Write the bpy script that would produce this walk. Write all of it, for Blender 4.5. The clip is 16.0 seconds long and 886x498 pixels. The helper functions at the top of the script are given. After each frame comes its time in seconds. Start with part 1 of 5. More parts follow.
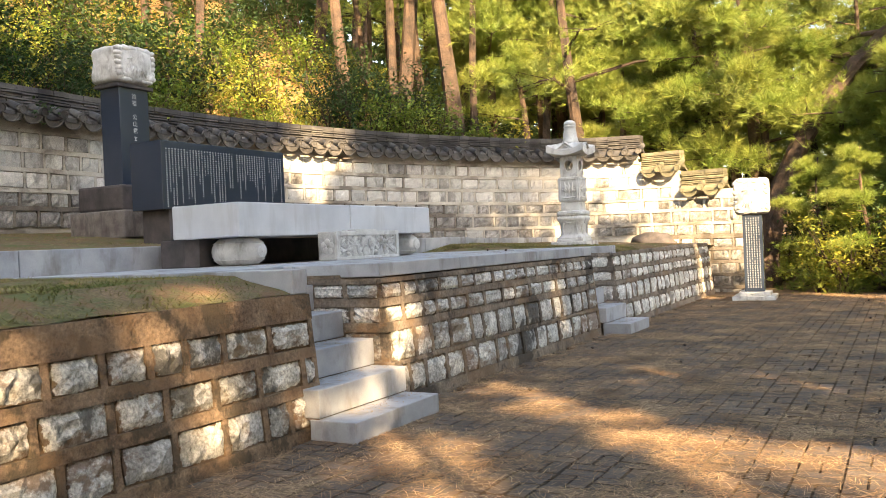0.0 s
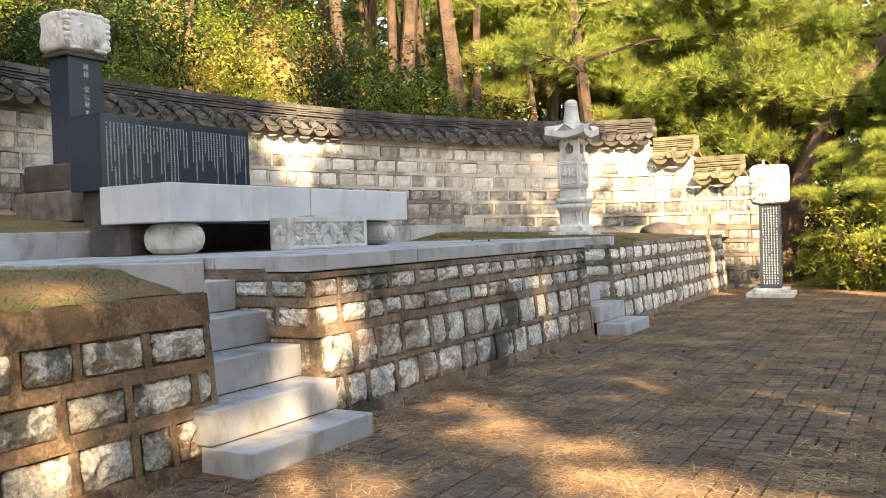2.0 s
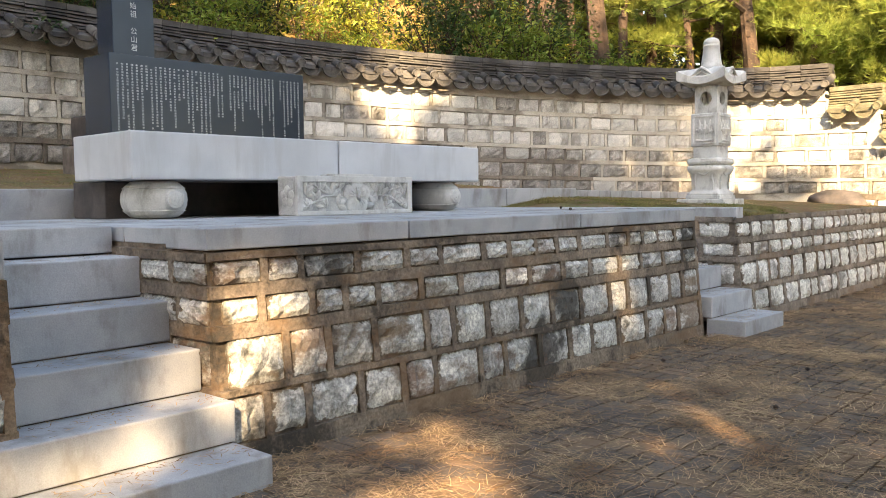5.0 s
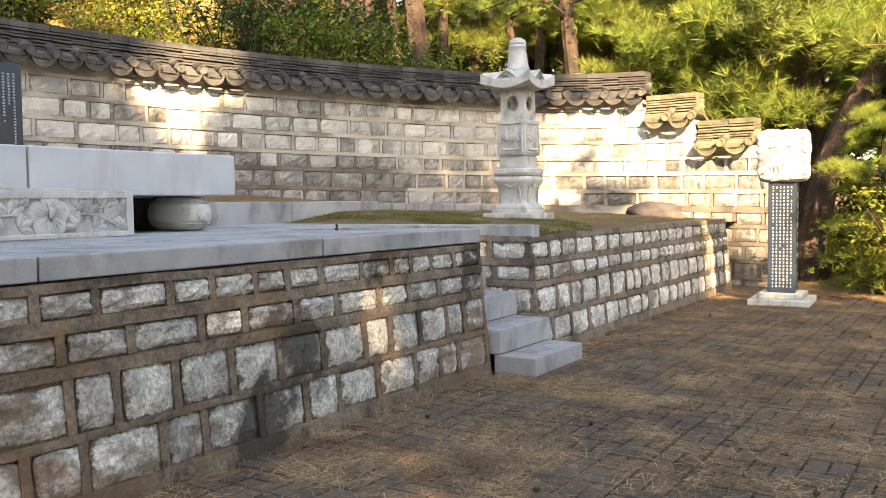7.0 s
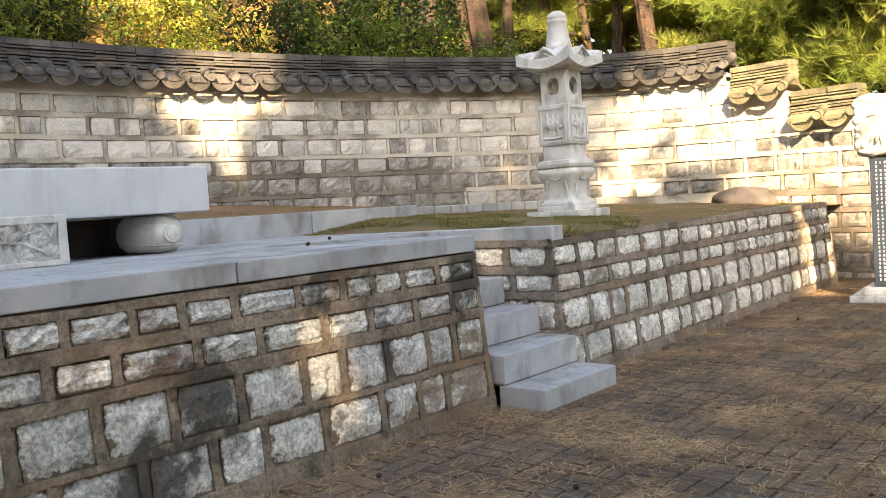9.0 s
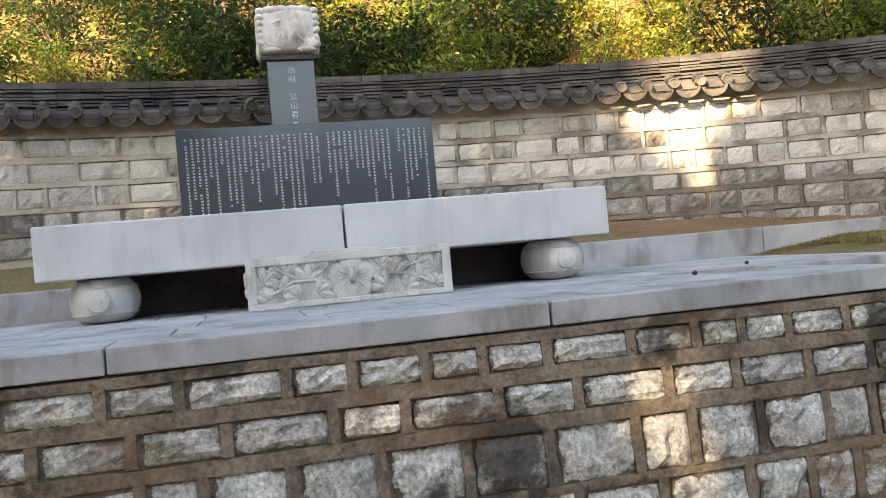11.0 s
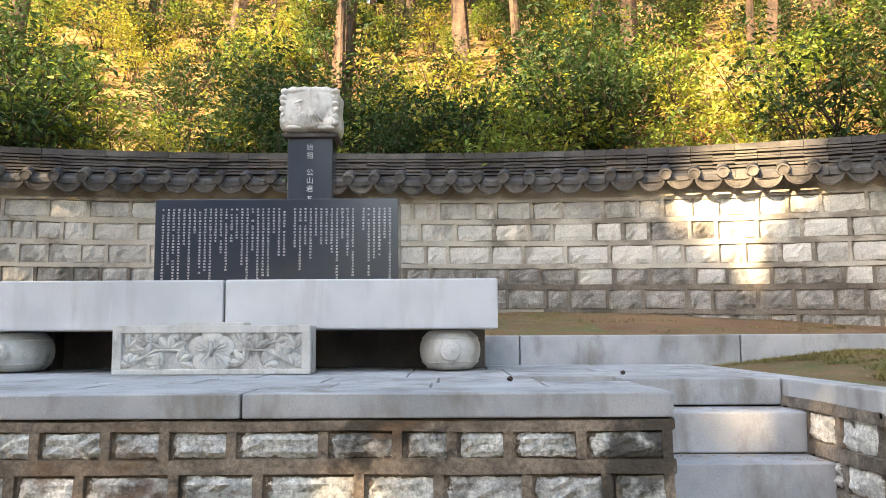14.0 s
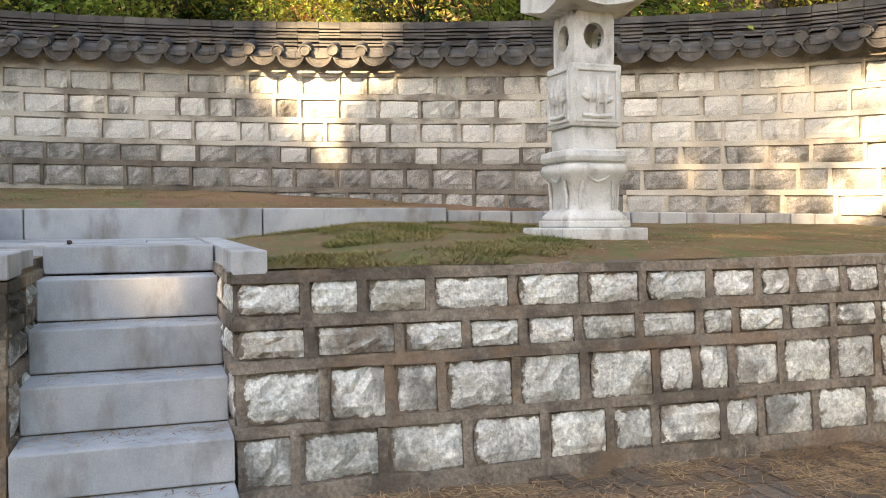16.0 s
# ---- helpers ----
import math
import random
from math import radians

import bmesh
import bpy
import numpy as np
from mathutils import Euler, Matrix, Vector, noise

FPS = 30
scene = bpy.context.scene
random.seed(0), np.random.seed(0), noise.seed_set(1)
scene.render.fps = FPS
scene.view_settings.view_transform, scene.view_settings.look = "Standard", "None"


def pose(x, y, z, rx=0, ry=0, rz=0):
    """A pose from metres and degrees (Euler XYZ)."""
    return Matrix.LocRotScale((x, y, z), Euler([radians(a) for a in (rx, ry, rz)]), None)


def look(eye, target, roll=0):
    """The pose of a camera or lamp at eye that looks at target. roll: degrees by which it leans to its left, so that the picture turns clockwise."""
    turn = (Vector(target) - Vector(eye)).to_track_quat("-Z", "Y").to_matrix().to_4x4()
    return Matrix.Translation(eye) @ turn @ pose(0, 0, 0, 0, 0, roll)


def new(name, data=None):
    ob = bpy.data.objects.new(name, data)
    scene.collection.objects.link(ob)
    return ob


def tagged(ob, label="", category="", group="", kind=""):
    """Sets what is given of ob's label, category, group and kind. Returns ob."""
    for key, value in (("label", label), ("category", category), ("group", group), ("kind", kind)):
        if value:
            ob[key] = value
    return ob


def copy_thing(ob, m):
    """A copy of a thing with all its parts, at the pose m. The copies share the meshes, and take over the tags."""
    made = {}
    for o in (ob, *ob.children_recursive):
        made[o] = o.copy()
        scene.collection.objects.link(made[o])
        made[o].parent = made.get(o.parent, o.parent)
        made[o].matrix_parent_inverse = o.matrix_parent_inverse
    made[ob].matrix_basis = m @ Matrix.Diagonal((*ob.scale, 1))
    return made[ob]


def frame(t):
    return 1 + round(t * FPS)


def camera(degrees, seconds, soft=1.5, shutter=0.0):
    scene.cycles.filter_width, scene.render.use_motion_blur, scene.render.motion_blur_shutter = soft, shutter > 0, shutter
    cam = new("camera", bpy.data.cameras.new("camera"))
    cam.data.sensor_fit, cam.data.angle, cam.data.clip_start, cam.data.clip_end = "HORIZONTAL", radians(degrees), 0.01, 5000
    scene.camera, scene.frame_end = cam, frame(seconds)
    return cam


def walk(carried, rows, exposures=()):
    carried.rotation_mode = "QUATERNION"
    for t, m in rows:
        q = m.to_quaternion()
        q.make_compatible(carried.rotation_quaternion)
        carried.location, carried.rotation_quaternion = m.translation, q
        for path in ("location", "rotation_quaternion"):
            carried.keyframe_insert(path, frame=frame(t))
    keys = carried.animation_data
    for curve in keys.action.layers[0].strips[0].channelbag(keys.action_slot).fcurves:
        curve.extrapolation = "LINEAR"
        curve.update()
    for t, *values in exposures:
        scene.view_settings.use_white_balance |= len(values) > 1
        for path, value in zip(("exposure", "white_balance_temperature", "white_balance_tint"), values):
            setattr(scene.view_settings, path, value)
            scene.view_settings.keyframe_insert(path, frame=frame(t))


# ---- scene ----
cam = camera(55.0, 16.0, 0.9)
METRES, EYE, TILT, LEAN, TURN = 11.2, 1.245, 0.04, 1.12, 28.7
ROWS = [
    (0.0, 0.0, 0.0, 0.0, -0.01, -0.39, 1.43),
    (0.5, 0.0115, 0.0226, -0.0015, 0.29, -0.42, 1.3),
    (1.0, 0.0187, 0.047, 0.001, 0.14, -0.84, 1.29),
    (1.5, 0.0318, 0.0721, 0.0005, 0.89, -1.06, 0.66),
    (2.0, 0.0468, 0.0958, 0.0008, 1.47, -1.23, 0.71),
    (2.5, 0.0651, 0.1258, 0.0024, 1.88, -1.18, 0.56),
    (3.0, 0.0851, 0.1505, 0.0025, 3.87, -1.23, 0.27),
    (3.5, 0.098, 0.1769, 0.0023, 10.75, -1.28, -0.05),
    (6.0, 0.1616, 0.3261, 0.0046, 13.87, -4.51, -0.23),
    (6.5, 0.1733, 0.3568, 0.0084, 9.46, -3.89, -0.94),
    (7.0, 0.1872, 0.3863, 0.0106, 4.16, -3.27, -0.41),
    (7.5, 0.2041, 0.4149, 0.0096, 4.75, -3.5, 0.33),
    (8.0, 0.2212, 0.4408, 0.011, 5.39, -3.47, 0.34),
    (8.5, 0.2373, 0.4681, 0.0105, 7.08, -3.34, 2.24),
    (9.0, 0.2579, 0.4919, 0.0114, 12.27, -3.19, 2.87),
    (9.5, 0.2685, 0.5174, 0.0144, 23.2, -2.3, 3.88),
    (10.0, 0.2806, 0.5394, 0.0152, 32.07, -1.0, 5.16),
    (12.5, 0.3579, 0.6634, 0.018, 63.66, 0.59, 1.37),
    (13.0, 0.3842, 0.6877, 0.0205, 64.09, 3.43, 0.76),
    (13.5, 0.399, 0.7157, 0.0191, 63.51, 4.73, 0.18),
    (14.0, 0.4159, 0.7447, 0.0188, 61.62, 4.67, -0.21),
    (14.5, 0.4384, 0.7728, 0.0168, 55.24, 4.2, -0.3),
    (15.0, 0.4543, 0.8056, 0.0129, 46.09, -1.96, -1.65),
    (15.5, 0.4766, 0.8317, 0.0107, 42.83, -1.94, -1.02),
    (16.0, 0.4959, 0.8578, 0.0098, 42.73, -2.82, -0.41),
]
EXPOSURES = [(0.0, 2.46, 8350, 13), (7.0, 2.45, 8350, 13), (10.0, 2.46, 8350, 13), (12.5, 2.62, 8350, 13), (14.5, 2.74, 8350, 13), (16.0, 2.58, 8350, 13)]
walk(cam, [(t, pose(0, 0, EYE, TILT, LEAN, TURN) @ pose(METRES * x, METRES * y, METRES * z, 90 + pitch, roll, yaw)) for t, x, y, z, yaw, pitch, roll in ROWS], EXPOSURES)

# ---- light ----
SUN_AZ, SUN_EL = -45.0, 29.0  # degrees: azimuth from +x towards +y, and height
sun_dir = Vector((math.cos(radians(SUN_EL)) * math.cos(radians(SUN_AZ)), math.cos(radians(SUN_EL)) * math.sin(radians(SUN_AZ)), math.sin(radians(SUN_EL))))
world = bpy.data.worlds.new("sky")
scene.world = world
world.use_nodes = True
wn = world.node_tree.nodes
sky = wn.new("ShaderNodeTexSky")
sky.sky_type = "NISHITA"
sky.sun_disc = False
sky.sun_elevation = radians(SUN_EL)
sky.sun_rotation = math.atan2(sun_dir.x, sun_dir.y)
wn["Background"].inputs[1].default_value = 0.15
world.node_tree.links.new(sky.outputs[0], wn["Background"].inputs[0])
sun = new("sun", bpy.data.lights.new("sun", "SUN"))
sun.data.energy, sun.data.angle, sun.data.color = 4.8, radians(0.53), (1.0, 0.82, 0.58)
sun.matrix_world = look(sun_dir * 60, (0, 0, 0))


# ---- materials ----
def mat(name, a, b, rough=0.85, big=1.5, fine=60.0, bump=0.3, grain=0.25, vary=0.25, dark=None, dark_amt=0.0, dark_scale=(2.0, 2.0, 0.6), spec=0.3, metal=0.0, hue=0.0, island=False, trans=0.0, soften=0.006, soil=None, soil_amt=0.0, soil_scale=(1.4, 1.4, 1.4), soil_from=0.48, crisp=0.0, smear=None):
    """Two-scale procedural surface: colours a to b in large patches, fine grain, dark weathering, a change from piece to piece, and relief."""
    m = bpy.data.materials.new(name)
    m.use_nodes = True
    nt = m.node_tree
    nd, ln = nt.nodes, nt.links.new
    bs = nd["Principled BSDF"]
    geo = nd.new("ShaderNodeNewGeometry")

    def noise_at(scale, detail=4.0, rough_=0.6, stretch=None):
        n = nd.new("ShaderNodeTexNoise")
        n.inputs["Scale"].default_value = scale
        n.inputs["Detail"].default_value = detail
        n.inputs["Roughness"].default_value = rough_
        if stretch:
            mp = nd.new("ShaderNodeMapping")
            mp.inputs["Scale"].default_value = stretch
            ln(geo.outputs["Position"], mp.inputs[0])
            ln(mp.outputs[0], n.inputs["Vector"])
        else:
            ln(geo.outputs["Position"], n.inputs["Vector"])
        return n.outputs[0]

    def mix(kind, fac, c1, c2):
        x = nd.new("ShaderNodeMix")
        x.data_type = "RGBA"
        x.blend_type = kind
        for sock, v in ((x.inputs[0], fac), (x.inputs[6], c1), (x.inputs[7], c2)):
            if isinstance(v, (int, float)):
                sock.default_value = v
            elif isinstance(v, tuple):
                sock.default_value = (*v, 1)
            else:
                ln(v, sock)
        return x.outputs[2]

    def ramp(v, lo, hi, o0=0.0, o1=1.0):
        r = nd.new("ShaderNodeMapRange")
        ln(v, r.inputs[0])
        r.inputs[1].default_value, r.inputs[2].default_value = lo, hi
        r.inputs[3].default_value, r.inputs[4].default_value = o0, o1
        return r.outputs[0]

    col = mix("MIX", ramp(noise_at(big), 0.35, 0.65), a, b)
    fn = noise_at(fine, 3.0, 0.7)
    g = ramp(fn, 0.3, 0.7, 1.0 - grain, 1.0 + grain)
    gc = nd.new("ShaderNodeCombineColor")
    for i in range(3):
        ln(g, gc.inputs[i])
    col = mix("MULTIPLY", 1.0, col, gc.outputs[0])
    if dark:
        col = mix("MIX", ramp(noise_at(1.0, 6.0, 0.65, dark_scale), 0.5 + 0.3 * crisp, 0.68 - crisp, 0.0, dark_amt), col, dark)
    if soil:
        col = mix("MIX", ramp(noise_at(1.0, 7.0, 0.7, soil_scale), soil_from, soil_from + 0.07, 0.0, soil_amt), col, soil)
    if smear:
        # mortar dragged unevenly over the rim of each stone
        tc, sep = nd.new("ShaderNodeTexCoord"), nd.new("ShaderNodeSeparateXYZ")
        ln(tc.outputs["Object"], sep.inputs[0])

        def calc(kind, a_, b_):
            x = nd.new("ShaderNodeMath")
            x.operation = kind
            for sock, v in zip(x.inputs, (a_, b_)):
                if isinstance(v, (int, float)):
                    sock.default_value = v
                else:
                    ln(v, sock)
            return x.outputs[0]

        reach = calc("MAXIMUM", calc("ABSOLUTE", sep.outputs[1], 0.0), calc("ABSOLUTE", sep.outputs[2], 0.0))
        reach = calc("ADD", reach, calc("MULTIPLY", calc("SUBTRACT", noise_at(13.0, 5.0, 0.7), 0.5), 0.55))
        col = mix("MIX", ramp(reach, 0.46, 0.50), col, smear)
    if vary:
        if island:
            rnd = geo.outputs["Random Per Island"]
        else:
            rnd = nd.new("ShaderNodeObjectInfo").outputs["Random"]
        hs = nd.new("ShaderNodeHueSaturation")
        ln(ramp(rnd, 0, 1, 1 - vary, 1 + vary), hs.inputs["Value"])
        if hue:
            wn2 = nd.new("ShaderNodeTexWhiteNoise")
            wn2.noise_dimensions = "1D"
            ln(rnd, wn2.inputs["W"])
            ln(ramp(wn2.outputs[0], 0, 1, 0.5 - hue, 0.5 + hue), hs.inputs["Hue"])
        ln(col, hs.inputs["Color"])
        col = hs.outputs[0]
    ln(col, bs.inputs["Base Color"])
    ln(ramp(fn, 0.2, 0.8, max(0.02, rough - 0.12), min(1.0, rough + 0.1)), bs.inputs["Roughness"])
    bs.inputs["Specular IOR Level"].default_value = spec
    bs.inputs["Metallic"].default_value = metal
    if bump:
        bp = nd.new("ShaderNodeBump")
        bp.inputs["Strength"].default_value = bump
        bp.inputs["Distance"].default_value = soften
        ln(noise_at(fine * 0.55, 5.0, 0.65), bp.inputs["Height"])
        ln(bp.outputs[0], bs.inputs["Normal"])
    if trans:
        tr = nd.new("ShaderNodeBsdfTranslucent")
        ln(col, tr.inputs[0])
        ms = nd.new("ShaderNodeMixShader")
        ms.inputs[0].default_value = trans
        ln(bs.outputs[0], ms.inputs[1])
        ln(tr.outputs[0], ms.inputs[2])
        ln(ms.outputs[0], nd["Material Output"].inputs[0])
    return m


M_GRANITE = mat("granite", (0.30, 0.31, 0.32), (0.43, 0.43, 0.43), 0.72, 2.6, 150, 0.35, 0.13, 0.08, (0.17, 0.15, 0.125), 0.7, (3.2, 3.2, 1.4), crisp=0.02)
M_CARVED = mat("carved_granite", (0.50, 0.49, 0.46), (0.62, 0.61, 0.58), 0.8, 5.0, 120, 0.5, 0.15, 0.04, (0.22, 0.20, 0.175), 0.7, (7, 7, 4))
M_HEAD = mat("weathered_carved_granite", (0.38, 0.375, 0.36), (0.54, 0.53, 0.50), 0.85, 5.0, 90, 0.6, 0.22, 0.04, (0.14, 0.13, 0.115), 0.7, (7, 7, 4), crisp=0.05)
M_STONE = mat("rough_granite_stone", (0.33, 0.32, 0.29), (0.62, 0.60, 0.545), 0.9, 9.0, 45, 1.0, 0.5, 0.22, (0.04, 0.036, 0.03), 0.88, (1.6, 1.6, 1.6), hue=0.012, soften=0.02, soil=(0.17, 0.105, 0.06), soil_amt=0.75, soil_scale=(1.2, 1.2, 2.2), soil_from=0.53, crisp=0.08, smear=(0.15, 0.115, 0.085))
M_STONE_NORTH = mat("clean_rough_granite_stone", (0.44, 0.43, 0.39), (0.72, 0.70, 0.64), 0.9, 9.0, 45, 1.0, 0.4, 0.18, (0.10, 0.09, 0.075), 0.6, (2.6, 2.6, 1.8), hue=0.012, soften=0.02, soil=(0.22, 0.15, 0.09), soil_amt=0.5, soil_scale=(1.6, 1.6, 2.2), soil_from=0.56, crisp=0.08, smear=(0.19, 0.15, 0.115))
M_STONE_SOUTH = mat("soil_smeared_granite_stone", (0.28, 0.265, 0.23), (0.54, 0.51, 0.45), 0.92, 9.0, 45, 1.0, 0.5, 0.25, (0.04, 0.036, 0.028), 0.8, (3.1, 3.1, 2.2), hue=0.012, soften=0.02, soil=(0.15, 0.09, 0.05), soil_amt=0.8, soil_scale=(3.0, 3.0, 4.0), soil_from=0.52, crisp=0.1, smear=(0.14, 0.09, 0.055))
M_TABLE = mat("sawn_pale_granite", (0.46, 0.475, 0.49), (0.57, 0.58, 0.59), 0.6, 1.8, 160, 0.15, 0.09, 0.04, (0.42, 0.42, 0.415), 0.6, (7, 7, 1.0), crisp=0.03)
M_INSCR_DIM = mat("worn_inscription", (0.30, 0.31, 0.32), (0.42, 0.43, 0.44), 0.8, 8.0, 200, 0, 0.1, 0)
M_STONE_BACK = mat("pale_granite_stone", (0.42, 0.41, 0.38), (0.56, 0.54, 0.49), 0.9, 3.5, 60, 0.6, 0.24, 0.18, (0.14, 0.13, 0.11), 0.6, (3, 3, 1.4), hue=0.01, soften=0.01, crisp=0.07)
M_MORTAR = mat("stained_mortar", (0.13, 0.10, 0.075), (0.27, 0.21, 0.155), 0.95, 5.0, 45, 1.0, 0.4, 0, (0.04, 0.034, 0.027), 0.8, (1.6, 1.6, 1.6), soften=0.02, soil=(0.20, 0.12, 0.065), soil_amt=0.6, soil_scale=(1.2, 1.2, 2.2), soil_from=0.53, crisp=0.1)
M_MORTAR_SOUTH = mat("earth_smeared_mortar", (0.15, 0.095, 0.058), (0.28, 0.19, 0.12), 0.95, 5.0, 45, 1.0, 0.4, 0, (0.05, 0.042, 0.028), 0.75, (2.4, 2.4, 2.0), soften=0.025, soil=(0.22, 0.13, 0.07), soil_amt=0.6, soil_scale=(2.2, 2.2, 3.0), soil_from=0.50, crisp=0.1)
M_MORTAR_NORTH = mat("brown_grey_mortar", (0.18, 0.145, 0.115), (0.30, 0.25, 0.20), 0.95, 5.0, 45, 1.0, 0.35, 0, (0.07, 0.055, 0.043), 0.6, (1.6, 1.6, 1.6), soften=0.02, soil=(0.24, 0.15, 0.09), soil_amt=0.5, soil_scale=(1.2, 1.2, 2.2), soil_from=0.53, crisp=0.1)
M_MORTAR_LOW = mat("weathered_shaded_mortar", (0.12, 0.10, 0.082), (0.22, 0.19, 0.155), 0.95, 4.0, 60, 0.8, 0.3, 0, (0.06, 0.05, 0.04), 0.7, (2, 2, 2), soften=0.015, crisp=0.07)
M_MORTAR_BACK = mat("pale_mortar", (0.36, 0.325, 0.27), (0.48, 0.445, 0.38), 0.95, 2.0, 90, 0.5, 0.22, 0, (0.12, 0.10, 0.08), 0.75, (0.9, 0.9, 1.6), crisp=0.07)
M_TILE = mat("grey_roof_tile", (0.055, 0.053, 0.055), (0.10, 0.095, 0.09), 0.75, 3.0, 50, 0.4, 0.25, 0.25, (0.16, 0.15, 0.12), 0.5, (3, 3, 3), hue=0.01)
M_EAVE = mat("grey_eave_tile", (0.05, 0.048, 0.046), (0.115, 0.105, 0.094), 0.8, 6.0, 50, 0.6, 0.3, 0.3, (0.035, 0.033, 0.03), 0.7, (6, 6, 3), hue=0.01)
M_PLINTH = mat("stained_plinth_stone", (0.12, 0.10, 0.09), (0.23, 0.205, 0.185), 0.85, 4.0, 70, 0.6, 0.3, 0.05, (0.05, 0.045, 0.04), 0.8, (4, 4, 1.5))
M_RIDGE = mat("dark_ridge_tile", (0.04, 0.038, 0.039), (0.085, 0.08, 0.075), 0.8, 3.0, 45, 0.5, 0.3, 0.35, (0.15, 0.14, 0.11), 0.45, (2.5, 2.5, 6), island=True)
M_TILE_MOSS = mat("mossy_roof_tile", (0.14, 0.13, 0.085), (0.22, 0.20, 0.13), 0.9, 4.0, 50, 0.5, 0.3, 0.2, (0.06, 0.055, 0.045), 0.6, (5, 5, 5), hue=0.01)
# part of the sky's blue reflection is mixed into this base colour
M_BLACK = mat("polished_black_stone", (0.022, 0.032, 0.050), (0.032, 0.044, 0.066), 0.2, 0.8, 120, 0.02, 0.08, 0, spec=0.6)
M_BLACK_DULL = mat("weathered_and_shaded_dark_stone", (0.05, 0.045, 0.045), (0.10, 0.085, 0.08), 0.7, 4.0, 90, 0.4, 0.2, 0.05, (0.02, 0.02, 0.02), 0.5, (3, 3, 1))
M_INSCR = mat("pale_inscription", (0.40, 0.42, 0.45), (0.52, 0.54, 0.56), 0.8, 8.0, 200, 0, 0.1, 0)
M_GROUND = mat("needle_covered_soil", (0.13, 0.085, 0.05), (0.24, 0.155, 0.085), 0.95, 0.8, 90, 0.8, 0.35, 0, (0.06, 0.045, 0.03), 0.5, (1.2, 1.2, 1.2), soften=0.015)
M_PAVER = mat("worn_paving_brick", (0.080, 0.063, 0.050), (0.148, 0.114, 0.088), 0.95, 1.3, 70, 0.8, 0.4, 0.18, (0.075, 0.05, 0.032), 0.85, (1.1, 1.1, 1.1), island=True, soil=(0.19, 0.115, 0.065), soil_amt=0.75, soil_scale=(2.2, 2.2, 2.2), soil_from=0.48, crisp=0.1)
M_PAVER_ONE = mat("worn_paving_brick_single", (0.080, 0.063, 0.050), (0.148, 0.114, 0.088), 0.95, 1.3, 70, 0.8, 0.4, 0.18, (0.075, 0.05, 0.032), 0.85, (1.1, 1.1, 1.1), soil=(0.19, 0.115, 0.065), soil_amt=0.75, soil_scale=(2.2, 2.2, 2.2), soil_from=0.48, crisp=0.1)
M_NEEDLE = mat("dry_pine_needles", (0.20, 0.11, 0.055), (0.48, 0.32, 0.18), 0.85, 2.2, 30, 0, 0.25, 0.55, island=True, hue=0.012)
M_HILL = mat("leaf_littered_hillside", (0.22, 0.125, 0.05), (0.32, 0.22, 0.085), 0.95, 0.7, 22, 1.0, 0.45, 0, (0.07, 0.045, 0.022), 0.8, (1.3, 1.3, 1.3), soften=0.05)
M_LAWN = mat("thin_dry_lawn", (0.12, 0.12, 0.045), (0.21, 0.135, 0.07), 0.95, 2.6, 50, 0.9, 0.5, 0, (0.11, 0.13, 0.04), 0.7, (2.4, 2.4, 2.4), soften=0.02, soil=(0.20, 0.105, 0.055), soil_amt=0.7, soil_scale=(3.5, 3.5, 3.5), soil_from=0.48, crisp=0.1)
M_SOIL = mat("reddish_bare_soil", (0.17, 0.085, 0.048), (0.24, 0.14, 0.075), 0.95, 1.0, 60, 0.8, 0.3, 0, (0.16, 0.14, 0.06), 0.6, (1.2, 1.2, 1.2), soften=0.02)
M_GRASS = mat("grass_blades", (0.13, 0.15, 0.035), (0.32, 0.25, 0.10), 0.85, 1.6, 20, 0, 0.15, 0.4, island=True, hue=0.03, trans=0.25)
M_LITTER = mat("fallen_leaves", (0.28, 0.13, 0.035), (0.36, 0.23, 0.07), 0.8, 2.0, 20, 0, 0.15, 0.5, island=True, hue=0.03, trans=0.2)
M_BARK = mat("red_pine_bark", (0.05, 0.037, 0.03), (0.12, 0.077, 0.054), 0.95, 3.0, 40, 1.0, 0.45, 0.35, (0.025, 0.02, 0.017), 0.8, (5, 5, 1.2), soften=0.03)
M_LEAF = [mat("leaves_" + n, a, b, 0.55, 1.0, 15, 0, 0.12, 0.35, island=True, hue=0.03, trans=0.4, spec=0.35) for n, a, b in (
    ("yellow_green", (0.25, 0.28, 0.045), (0.38, 0.36, 0.065)), ("green", (0.13, 0.20, 0.035), (0.22, 0.28, 0.05)),
    ("deep_green", (0.025, 0.055, 0.018), (0.055, 0.10, 0.03)), ("rust", (0.26, 0.13, 0.04), (0.30, 0.19, 0.05)))]
# Lit and shaded needle greens: the second has crown shade put into its colour.
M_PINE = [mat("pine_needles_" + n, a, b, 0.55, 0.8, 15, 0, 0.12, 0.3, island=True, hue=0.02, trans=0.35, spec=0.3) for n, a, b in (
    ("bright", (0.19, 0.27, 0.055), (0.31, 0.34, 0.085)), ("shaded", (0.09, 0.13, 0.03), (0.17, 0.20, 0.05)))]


# ---- mesh helpers ----
def part(name, bm, material, parent, label=""):
    """Links a bmesh as one mesh object under a thing or part."""
    me = bpy.data.meshes.new(name)
    bm.to_mesh(me)
    bm.free()
    me.materials.append(material)
    ob = new(name, me)
    ob.parent = parent
    if label:
        tagged(ob, label)
    return ob


def thing(name, loc, label, category, group="", kind="", rz=0.0):
    ob = new(name)
    ob.empty_display_size = 0.1
    ob.matrix_world = pose(*loc, 0, 0, rz)
    return tagged(ob, label, category, group, kind)


